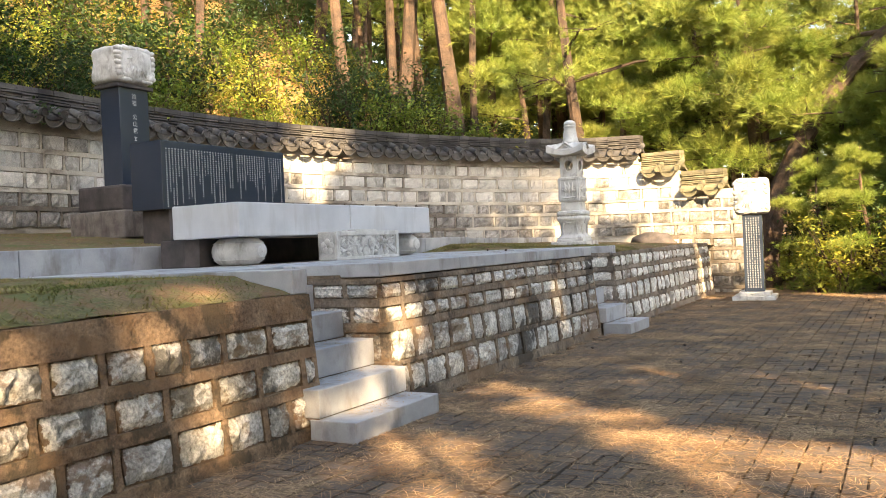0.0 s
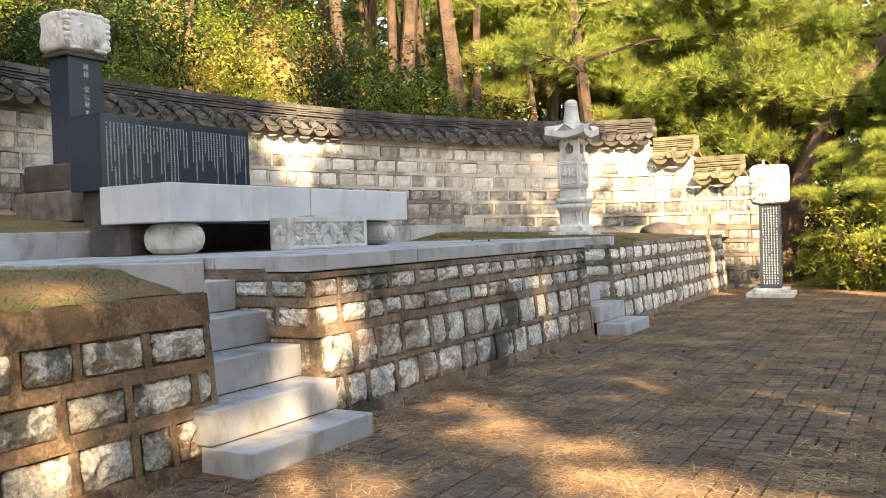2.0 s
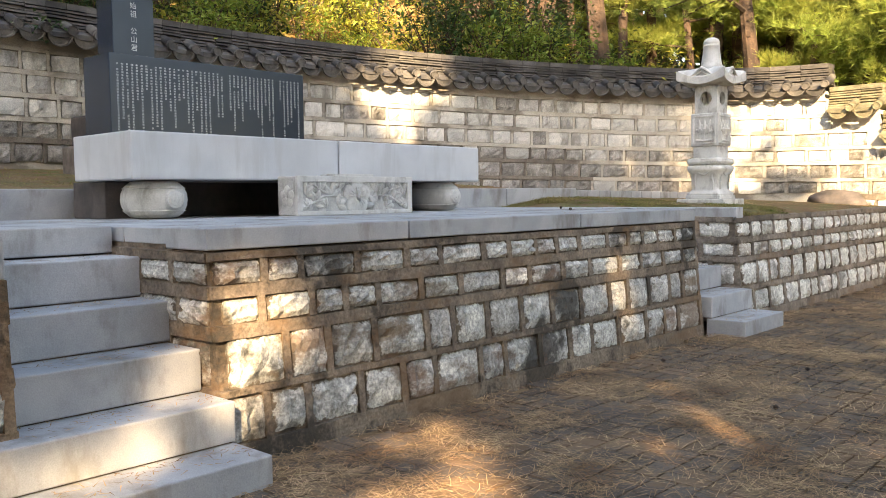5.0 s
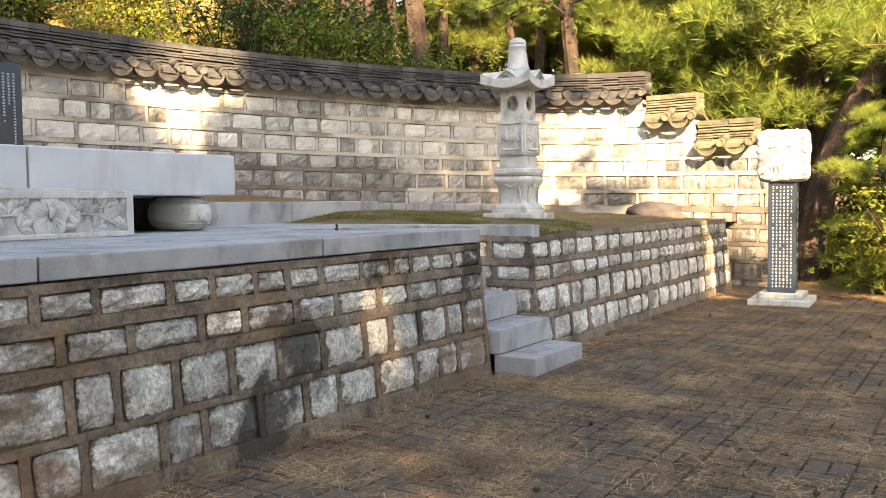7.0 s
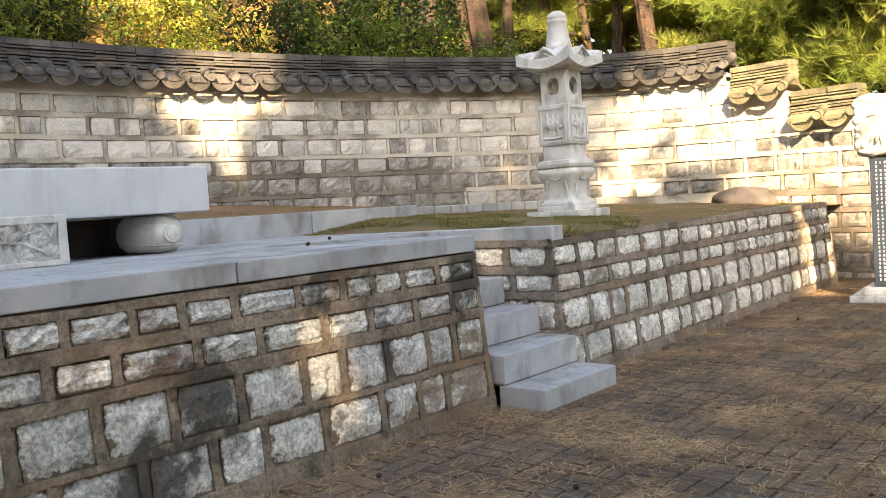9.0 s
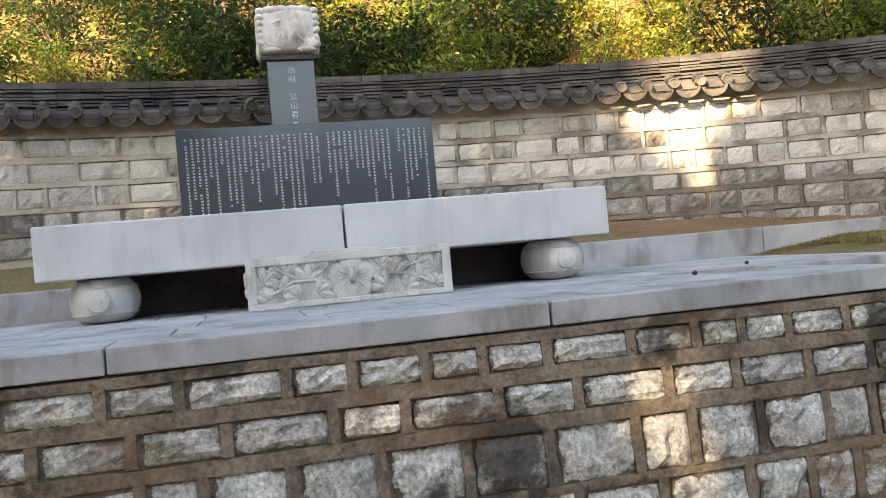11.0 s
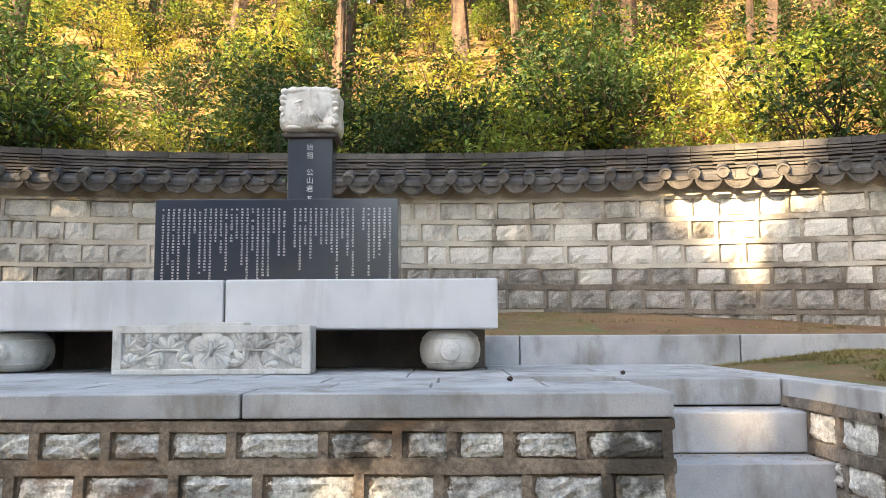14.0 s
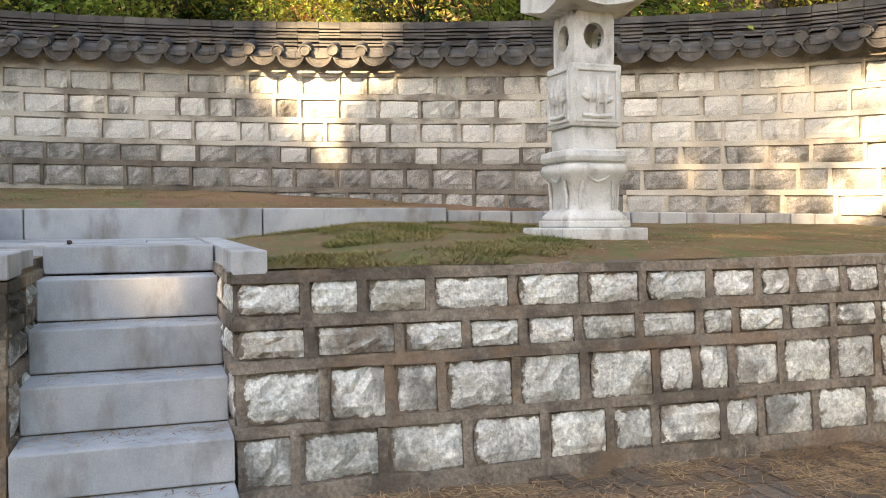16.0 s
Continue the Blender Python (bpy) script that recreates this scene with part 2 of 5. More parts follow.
def solid(name, bm, material, label, category, kind="", group=""):
    me = bpy.data.meshes.new(name)
    bm.to_mesh(me)
    bm.free()
    me.materials.append(material)
    return tagged(new(name, me), label, category, group, kind)


def box(bm, x0, x1, y0, y1, z0, z1, bevel=0.0, rough=0.0, cuts=0):
    g = bmesh.ops.create_cube(bm, size=1.0, matrix=Matrix.LocRotScale(((x0 + x1) / 2, (y0 + y1) / 2, (z0 + z1) / 2), None, (x1 - x0, y1 - y0, z1 - z0)))
    vs = g["verts"]
    if bevel:
        es = list({e for v in vs for e in v.link_edges})
        r = bmesh.ops.bevel(bm, geom=es, offset=bevel, segments=2, affect="EDGES", profile=0.5)
        vs = list({v for f in r["faces"] for v in f.verts} | {v for v in vs if v.is_valid})
    if cuts:
        es = list({e for v in vs if v.is_valid for e in v.link_edges})
        bmesh.ops.subdivide_edges(bm, edges=es, cuts=cuts, use_grid_fill=True)
    if rough:
        for v in bm.verts:
            v.co += rough * noise.noise_vector(v.co * 9.0)
    return bm


def boxed(*a, **k):
    return box(bmesh.new(), *a, **k)


def smooth(ob):
    for p in ob.data.polygons:
        p.use_smooth = True
    return ob


def lathe(bm, profile, n=24, sx=1.0, sy=1.0, at=(0, 0, 0), square=0.0):
    """Turns a profile of (radius, z) about z; square above 0 gives rounded-square rings."""
    rings = []
    for r, z in profile:
        ring = []
        for i in range(n):
            a = 2 * math.pi * (i + 0.5) / n
            c, s = math.cos(a), math.sin(a)
            k = 1.0 / max(abs(c), abs(s)) * square + (1 - square)
            ring.append(bm.verts.new((at[0] + r * k * c * sx, at[1] + r * k * s * sy, at[2] + z)))
        rings.append(ring)
    for lo, hi in zip(rings, rings[1:]):
        for i in range(n):
            bm.faces.new((lo[i], lo[(i + 1) % n], hi[(i + 1) % n], hi[i]))
    bm.faces.new(list(reversed(rings[0])))
    bm.faces.new(rings[-1])
    return bm


# ---- plan ----
CX, CY, RAD = 4.7, 8.03, 15.3       # centre and radius of the curved back wall
PLAT, XF = 1.115, -3.60              # platform height, front edge of the terrace
YA0, YA1, YB0, YB1 = 4.62, 5.53, 10.51, 11.40   # the two flights of steps


def wall_point(s):
    """Face of the curved wall, s in metres along it from behind the tall stele towards +y: place and inward normal."""
    bend = 9.85
    a = min(s, bend) / RAD
    x, y = CX - RAD * math.cos(a), CY + RAD * math.sin(a)
    head = a
    if s > bend:
        left, head = s - bend, a
        step = 0.05
        while left > 0:
            d = min(step, left)
            head += d * (0.30 if head < radians(92) else 0.0)
            x, y = x + d * math.sin(head), y + d * math.cos(head)
            left -= d
    return Vector((x, y, 0)), Vector((math.cos(head), -math.sin(head), 0))


WALL_S0, WALL_S1 = -9.5, 14.9


def wall_top(s):
    """Height of the wall's plaster under the eave: a gentle fall, then two steps down at the end."""
    if s > 13.55:
        return 2.04
    if s > 12.7:
        return 2.50
    return 3.14 - 0.018 * max(0.0, s)


def lawn_base(s):
    return 1.64 - 0.028 * max(0.0, s - 2.0) if s < 12 else max(1.05, 1.36 - 0.12 * (s - 12))


def outside(x, y):
    """How far a place lies outside the wall and how far round it, in degrees."""
    dx, dy = CX - x, y - CY
    ang = math.degrees(math.atan2(dy, dx))
    r0 = RAD + 0.35
    if ang > 37:
        r0 -= min(1.0, (ang - 37) / 14) * 1.9
    return math.hypot(dx, dy) - r0, ang


def ground_z(x, y):
    d, ang = outside(x, y)
    if d < 0 or abs(ang) > 120:
        return 0.0
    far = max(0.0, min(1.0, (abs(ang) - 30) / 30))
    base, slope = 2.75 * (1 - far) ** 1.2, 0.52 * (1 - far) + 0.10 * far
    up = base + slope * min(d, 26) + 0.12 * noise.noise((x * 0.5, y * 0.5, 0)) * min(1, d)
    return up * min(1.0, max(0.0, 1 - (abs(ang) - 80) / 40))


# ---- ground ----
xs = sorted({-900, -400, -200, -120, -80, -60, 60, 90, 200, 400, 900} | {round(-50 + 0.75 * i, 2) for i in range(134)})
ys = sorted({-900, -400, -200, -120, -80, -60, 90, 200, 400, 900} | {round(-45 + 0.75 * i, 2) for i in range(150)})
bm = bmesh.new()
gv = [[bm.verts.new((x, y, ground_z(x, y) - 0.03)) for y in ys] for x in xs]
for i in range(len(xs) - 1):
    for j in range(len(ys) - 1):
        f = bm.faces.new((gv[i][j], gv[i + 1][j], gv[i + 1][j + 1], gv[i][j + 1]))
        c = f.calc_center_median()
        d, ang = outside(c.x, c.y)
        f.material_index = 1 if (d > 0 and abs(ang) < 62) else 0
        f.smooth = True
ground = solid("ground", bm, M_GROUND, "forest floor with brown soil and fallen needles", "ground", "structure")
ground.data.materials.append(M_HILL)


# ---- stone walls ----
def stone_meshes(prefix, material, n, bulge, seed):
    """Unit stones: front at x = 0 to bulge, y and z from -0.5 to 0.5, with a rough split face and worn corners."""
    rng = random.Random(seed)
    out = []
    for k in range(n):
        bm = bmesh.new()
        nx, nz = 7, 5
        off = rng.uniform(0, 90)
        g = []
        for j in range(nz):
            row = []
            for i in range(nx):
                u, w = i / (nx - 1) - 0.5, j / (nz - 1) - 0.5
                edge = i in (0, nx - 1) or j in (0, nz - 1)
                corner = i in (0, nx - 1) and j in (0, nz - 1)
                wob = 0.05 * noise.noise((u * 3 + off, w * 3, 1.5)) + 0.03 * noise.noise((u * 9 + off, w * 9, 3.5)) if edge else 0.0
                sh = 0.95 if corner else 1.0
                dpt = -0.004 if edge else bulge * (0.42 + 1.0 * noise.noise((u * 4.5 + off, w * 4.5, 7)) + 0.5 * noise.noise((u * 11 + off, w * 8, 2)))
                row.append(bm.verts.new((dpt, (u + wob) * sh, (w + 1.3 * wob) * sh)))
            g.append(row)
        for j in range(nz - 1):
            for i in range(nx - 1):
                bm.faces.new((g[j][i], g[j][i + 1], g[j + 1][i + 1], g[j + 1][i]))
        rim = [g[0][i] for i in range(nx)] + [g[j][-1] for j in range(1, nz)] + [g[-1][i] for i in range(nx - 2, -1, -1)] + [g[j][0] for j in range(nz - 2, 0, -1)]
        back = [bm.verts.new((-0.06, v.co.y, v.co.z)) for v in rim]
        for i in range(len(rim)):
            j = (i + 1) % len(rim)
            bm.faces.new((rim[j], rim[i], back[i], back[j]))
        me = bpy.data.meshes.new(prefix)
        bm.to_mesh(me)
        bm.free()
        for p in me.polygons:
            p.use_smooth = False
        me.materials.append(material)
        out.append(me)
    return out


STONES = stone_meshes("stone", M_STONE, 14, 0.035, 3)
STONES_NORTH = stone_meshes("stone", M_STONE_NORTH, 14, 0.035, 6)
STONES_SOUTH = stone_meshes("stone", M_STONE_SOUTH, 10, 0.035, 7)
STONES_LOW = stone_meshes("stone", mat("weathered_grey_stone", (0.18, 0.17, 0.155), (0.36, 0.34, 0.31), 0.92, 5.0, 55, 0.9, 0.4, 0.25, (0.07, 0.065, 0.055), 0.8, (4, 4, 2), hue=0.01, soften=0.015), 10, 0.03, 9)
STONES_BACK = stone_meshes("stone", M_STONE_BACK, 12, 0.018, 5)


def lay_stones(parent, place, s0, s1, courses, width, joint, meshes, rng, mortar_mat, proud=0.012, top=None, limit=10 ** 6, cap=0.0):
    """Courses of stones on a wall face. place(s, z) gives a point of the face, the way along it and its outward normal. Joints stand slightly proud."""
    bmj = bmesh.new()
    bml = bmesh.new() if top is not None else bmj
    made = 0
    spare = []

    def strip(sa, sb, za, zb):
        # Low joints take the stained mix; past 8.3 pale mortar carries the sunlight there.
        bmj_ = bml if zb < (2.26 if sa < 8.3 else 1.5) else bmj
        n = max(1, int((sb - sa) / 0.45))
        vs = []
        for i in range(n + 1):
            s = sa + (sb - sa) * i / n
            quad = []
            for z, o in ((za - 0.004, -0.05), (za + 0.004, proud * rng.uniform(0.7, 1.3)), (zb - 0.004, proud * rng.uniform(0.7, 1.3)), (zb + 0.004, -0.05)):
                p, t, nn = place(s, z + rng.uniform(-0.006, 0.006))
                quad.append(bmj_.verts.new(p + nn * o))
            vs.append(quad)
        for a, b in zip(vs, vs[1:]):
            for i in range(3):
                bmj_.faces.new((a[i], b[i], b[i + 1], a[i + 1]))
        bmj_.faces.new(list(reversed(vs[0])))
        bmj_.faces.new(vs[-1])

    if top is None:
        strip(s0, s1, -0.06, courses[0][0])
    for ci, (za, zb) in enumerate(courses):
        if top is None:
            strip(s0, s1, zb, courses[ci + 1][0] if ci + 1 < len(courses) else max(cap, zb + 0.02))
        s = s0 + rng.uniform(0.0, 0.04)
        seg = s0
        while s < s1 - 0.10:
            w = width * rng.uniform(0.68, 1.32)
            if s + w > s1 - 0.12:
                w = s1 - s - 0.01
            zc, h = (za + zb) / 2, zb - za
            if top is None or 0.05 + zb - 0.018 * max(0.0, s) < top(s + w / 2) and zb > lawn_base(s) + 0.03 - (3 if s > 13.6 else 0):
                p, t, nn = place(s + w / 2, zc)
                up = nn.cross(t) if nn.cross(t).z > 0 else t.cross(nn)
                hh = h * rng.uniform(0.9, 1.06)
                m = Matrix((nn, t, up)).transposed().to_4x4()
                m.translation = p + nn * rng.uniform(-0.008, 0.005)
                m = m @ Matrix.Rotation(rng.uniform(-0.02, 0.02), 4, "X") @ Matrix.Diagonal((1, w - joint * rng.uniform(0.6, 1.0), hh, 1))
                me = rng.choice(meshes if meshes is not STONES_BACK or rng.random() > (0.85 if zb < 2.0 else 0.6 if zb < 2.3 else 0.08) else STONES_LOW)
                if made < limit:
                    ob = new("stone", me)
                    ob.parent = parent
                    ob.matrix_basis = parent.matrix_world.inverted() @ m
                else:
                    spare.append((me, m))
                made += 1
                strip(s + w - joint * 0.75, s + w + joint * 0.05, za - 0.01, zb + 0.01)
                if top is not None:
                    nz = courses[ci + 1][0] if ci + 1 < len(courses) else zb + joint
                    strip(s, s + w + 0.002, zb, nz)
                    if ci == 0:
                        strip(s, s + w + 0.002, za - 0.06, za)
            s += w
    tagged(part("mortar_joint", bmj, mortar_mat, parent), kind="stuff")
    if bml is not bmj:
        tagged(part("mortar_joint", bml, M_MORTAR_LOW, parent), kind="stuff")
    if spare:
        verts, faces = [], []
        for me, m in spare:
            b = len(verts)
            verts += [tuple(m @ v.co) for v in me.vertices]
            faces += [tuple(b + i for i in p.vertices) for p in me.polygons]
        me = bpy.data.meshes.new("far_stones")
        me.from_pydata(verts, [], faces)
        me.materials.append(meshes[0].materials[0])
        ob = new("far_stones", me)
        ob.parent = parent
        tagged(ob, kind="stuff")


def front_place(x_at, y0, batter=0.10):
    """A battered face that looks towards +x."""
    def place(s, z):
        return Vector((x_at + batter * (1 - z / 1.0), s, z)), Vector((0, 1, 0)), Vector((1, 0, batter)).normalized()
    return place


def side_place(y_at, sign):
    """An upright face beside the steps, which looks along sign * y; s runs from the front edge backwards."""
    def place(s, z):
        return Vector((XF + 0.10 * (1 - z) - s, y_at, z)), Vector((-sign, 0, 0)) * -1, Vector((0, sign, 0))
    return place


COURSES = [(0.085, 0.305), (0.35, 0.58), (0.65, 0.775), (0.845, 0.955)]


def terrace_wall(name, y0, y1, top, label, seed, sides, courses=COURSES, width=0.33):
    wall = thing(name, (XF, (y0 + y1) / 2, 0), label, "retaining wall", kind="structure")
    bm = bmesh.new()
    xb = -6.9
    prof = [(XF + 0.118, -0.1), (XF + 0.003, top - 0.05), (XF - 0.012, top), (xb, top), (xb, -0.1)]
    a = [bm.verts.new((x - 0.02, y0 + 0.012, z)) for x, z in prof]
    b = [bm.verts.new((x - 0.02, y1 - 0.012, z)) for x, z in prof]
    for i in range(len(prof)):
        j = (i + 1) % len(prof)
        bm.faces.new((a[j], a[i], b[i], b[j]))
    bm.faces.new(a)
    bm.faces.new(list(reversed(b)))
    bmesh.ops.recalc_face_normals(bm, faces=bm.faces)
    mortar = M_MORTAR_NORTH if "north" in name else M_MORTAR_SOUTH if "south" in name else M_MORTAR
    core = part("wall_core", bm, mortar, wall)
    core.matrix_basis = wall.matrix_world.inverted()
    rng = random.Random(seed)
    meshes = STONES_SOUTH if "south" in name else STONES_NORTH if "north" in name else STONES
    lay_stones(wall, front_place(XF, y0), y0, y1, courses, width, 0.055, meshes, rng, mortar, cap=top)
    for sign in sides:
        lay_stones(wall, side_place(y1 if sign > 0 else y0, sign), 0.02, 1.1, courses, width, 0.055, meshes, rng, mortar, cap=top)
    for ob in wall.children:
        if ob.name.startswith("mortar_joint"):
            ob.matrix_basis = wall.matrix_world.inverted()
    return wall


terrace_wall("wall_terrace_middle", YA1, YB0, 1.005, "stone-block retaining wall with brown stained mortar joints", 11, (-1, 1))
terrace_wall("wall_terrace_north", YB1, 17.75, 1.03, "pale stone-block retaining wall with brown mortar joints", 12, (-1,), courses=[(0.075, 0.286), (0.345, 0.572), (0.635, 0.76), (0.825, 0.97)])
terrace_wall("wall_terrace_south", -3.0, YA0, 0.95, "mossy stone-block retaining wall with earthen top", 13, (1,), courses=[(0.08, 0.28), (0.355, 0.525), (0.60, 0.77)])


# ---- platform, coping, steps, kerbs ----
bm = boxed(-6.9, -4.95, YA0, YB1, 0.9, 1.06)
box(bm, -4.94, XF - 0.36, YA1 + 0.02, YB0 - 0.02, 0.9, 1.06)
solid("platform_bed", bm, M_MORTAR, "mortar bed under the granite paving slabs", "platform", "structure")
platform = thing("platform_paving", (-5.2, 8.0, 1.06), "pale granite slab paving of the upper platform", "paving", kind="structure")
rng = random.Random(21)
x = XF - 0.36
while x > -6.8:
    d = 0.52 + rng.uniform(-0.05, 0.06)
    y = YA0 + 0.01
    while y < YB1 - 0.02:
        w = rng.uniform(0.45, 0.95)
        if y + w > YB1 - 0.3:
            w = YB1 - y - 0.01
        dz = rng.uniform(-0.003, 0.003)
        if x > -4.9 and not YA1 - 0.1 < y < YB0 - w + 0.1:
            y += w if y > YB0 - 0.5 else YA1 - y + 0.01
            continue
        sl = part("slab", boxed(max(-6.84, x - d) + 0.005, x - 0.005, y + 0.005, y + w - 0.005, 1.03, PLAT + dz, 0.006), M_GRANITE, platform)
        sl.matrix_basis = platform.matrix_world.inverted()
        y += w
    x -= d

coping = thing("coping", (XF, 8.0, 1.0), "blue-grey granite coping slabs along the terrace edge", "coping", kind="structure")
for a, b in ((YA1 - 0.015, 6.862), (6.87, 8.665), (8.675, YB0 + 0.005)):
    sl = part("coping_slab", boxed(XF - 0.36, XF + 0.012, a, b, 1.012, PLAT + 0.004, 0.008), M_GRANITE, coping)
    sl.matrix_basis = coping.matrix_world.inverted()

for nm, y0, y1, wide, tread in (("steps_south", YA0, YA1, 0.2, 0.279), ("steps_north", YB0, YB1, 0.0, 0.308)):
    st = thing(nm, (-3.6, (y0 + y1) / 2, 0), "flight of five blue-grey granite block steps", "steps", kind="structure")
    tops = (0.135, 0.33, 0.54, 0.75, 0.962)
    for i, zt in enumerate(tops):
        xf = -3.115 - tread * i
        w = wide if i < 2 else 0.0
        ob = part("step", boxed(xf - 0.36, xf, y0 - w + 0.012, y1 - 0.008, tops[i - 1] + 0.007 if i else -0.05, zt, 0.008), M_GRANITE, st)
        ob.matrix_basis = st.matrix_world.inverted()
        if i:
            ob.matrix_basis = st.matrix_world.inverted()
            ob = part("mortar_bed", boxed(xf - 0.34, xf - 0.018, y0 - w + 0.02, y1 - 0.016, tops[i - 1] - 0.004, tops[i - 1] + 0.009), M_MORTAR, st)
            ob.matrix_basis = st.matrix_world.inverted()
    ob = part("top_slab", boxed(-5.0, -3.13 - 5 * tread, y0 + 0.01, y1 - 0.01, 0.972, PLAT + 0.003, 0.008), M_GRANITE, st)
    ob.matrix_basis = st.matrix_world.inverted()

for nm, y0 in (("kerb_south", YA0 - 0.16), ("kerb_north", YB1)):
    solid(nm, boxed(-6.82, XF + 0.01, y0, y0 + 0.16, 0.99 if y0 > 8 else 0.95, PLAT + 0.003, 0.008), M_GRANITE, "long granite kerb block beside the steps", "kerb", "structure")

kerb = thing("kerb_upper", (-6.86, 8, 1.1), "long pale granite kerb retaining the grass strip", "kerb", kind="structure")
y = -4.0
rng = random.Random(8)
while y < 13.5:
    w = rng.uniform(1.5, 2.1) if y + 2.1 < 11.92 else (11.92 - y if y < 11.9 else 1.6)
    ob = part("kerb_block", boxed(-7.02, -6.85, y + 0.004, y + w - 0.004, 1.0, 1.352, 0.01), M_GRANITE, kerb)
    ob.matrix_basis = kerb.matrix_world.inverted()
    y += w
    if w < 0.3:
        break
y = 13.53
while y < 17.6:
    ob = part("edging_brick", boxed(-6.98, -6.87, y + 0.006, y + 0.30, 1.1, 1.345 - 0.012 * (y - 12), 0.012), M_GRANITE, kerb)
    ob.matrix_basis = kerb.matrix_world.inverted()
    y += 0.31


# ---- earth and lawns of the terrace ----
def sheet(name, x0, x1, y0, y1, fz, nx, ny, material, label, lump=0.02, keep=None):
    bm = bmesh.new()
    v = {}
    for i in range(nx + 1):
        for j in range(ny + 1):
            x, y = x0 + (x1 - x0) * i / nx, y0 + (y1 - y0) * j / ny
            v[i, j] = bm.verts.new((x, y, fz(x, y) + lump * noise.noise((x * 2.2, y * 2.2, 4)) + 0.5 * lump * noise.noise((x * 7, y * 7, 9))))
    for i in range(nx):
        for j in range(ny):
            if keep is None or keep((v[i, j].co + v[i + 1, j + 1].co) / 2):
                f = bm.faces.new((v[i, j], v[i + 1, j], v[i + 1, j + 1], v[i, j + 1]))
                f.smooth = True
    return solid(name, bm, material, label, "lawn", "structure")


def lawn_n(x, y):
    k = min(1.0, max(0.0, (XF - x) / 0.35))
    near = min(1.0, max(0.0, (y - YB1 - 0.1) / 1.2))
    return 1.03 + 0.045 * k + near * (0.05 * max(0.0, XF - 0.3 - x) - 0.012 * max(0.0, y - 13.5))


def lawn_s(x, y):
    k = min(1.0, max(0.0, (XF - x) / 0.5))
    return 0.955 + 0.13 * k + 0.01 * max(0.0, XF - 0.5 - x)


def lawn_up(x, y):
    d = max(0.0, -7.0 - x)
    base = 1.335 - 0.016 * max(0.0, y - 12.0)
    return base + 0.085 * d - 0.022 * max(0.0, y - 11.5) * min(1, d)


inside = lambda c: outside(c.x, c.y)[0] < -0.1
sheet("lawn_north", XF + 0.0, -6.95, YB1 + 0.15, 18.7, lawn_n, 40, 80, M_LAWN, "thin patchy lawn turning to bare soil", keep=lambda c: inside(c))
sheet("lawn_south", XF + 0.0, -6.9, -3.0, YA0 - 0.15, lawn_s, 40, 80, M_LAWN, "thin dry lawn in dappled light")
sheet("lawn_upper", -6.97, -11.2, -4.0, 11.0, lawn_up, 44, 120, M_LAWN, "sparse dull grass strip below the wall", keep=lambda c: inside(c))
sheet("soil_upper", -6.97, -11.2, 11.0, 18.5, lawn_up, 44, 60, M_SOIL, "bare reddish soil below the wall", keep=lambda c: inside(c))


# ---- curved back wall ----
def back_place(s, z):
    p, n = wall_point(s)
    t = Vector((-n.y, n.x, 0))
    return Vector((p.x, p.y, z - 0.018 * max(0.0, s))), t, n


back = thing("wall_back", (CX - RAD, CY, 1.4), "curved pale stone garden wall with mortared courses", "garden wall", kind="structure")
bm = bmesh.new()
ss = [WALL_S0 + 0.1 * i for i in range(int((WALL_S1 - WALL_S0) / 0.1) + 1)]
prev = None
for s in ss:
    p, n = wall_point(s)
    zt = wall_top(s) + 0.10
    ring = [bm.verts.new((p.x - n.x * o, p.y - n.y * o, z)) for o, z in ((0.03, -0.1), (0.03, zt), (0.45, zt), (0.45, -0.1))]
    if prev:
        for i in range(3):
            bm.faces.new((prev[i], ring[i], ring[i + 1], prev[i + 1]))
    else:
        bm.faces.new(ring)
    prev = ring
bm.faces.new(list(reversed(prev)))
bmesh.ops.recalc_face_normals(bm, faces=bm.faces)
core = part("wall_core", bm, M_MORTAR_BACK, back)
core.matrix_basis = back.matrix_world.inverted()
BACK_COURSES = [(0.10, 0.30), (0.37, 0.57), (0.64, 0.84), (0.91, 1.11), (1.18, 1.36), (1.46, 1.66), (1.725, 1.945), (2.015, 2.20), (2.265, 2.48), (2.55, 2.755), (2.825, 3.025)]
lay_stones(back, back_place, -6.5, WALL_S1, BACK_COURSES, 0.41, 0.05, STONES_BACK, random.Random(31), M_MORTAR_BACK, 0.010, top=wall_top, limit=300)
for ob in back.children:
    if ob.name.startswith(("mortar_joint", "far_stones")):
        ob.matrix_basis = back.matrix_world.inverted()


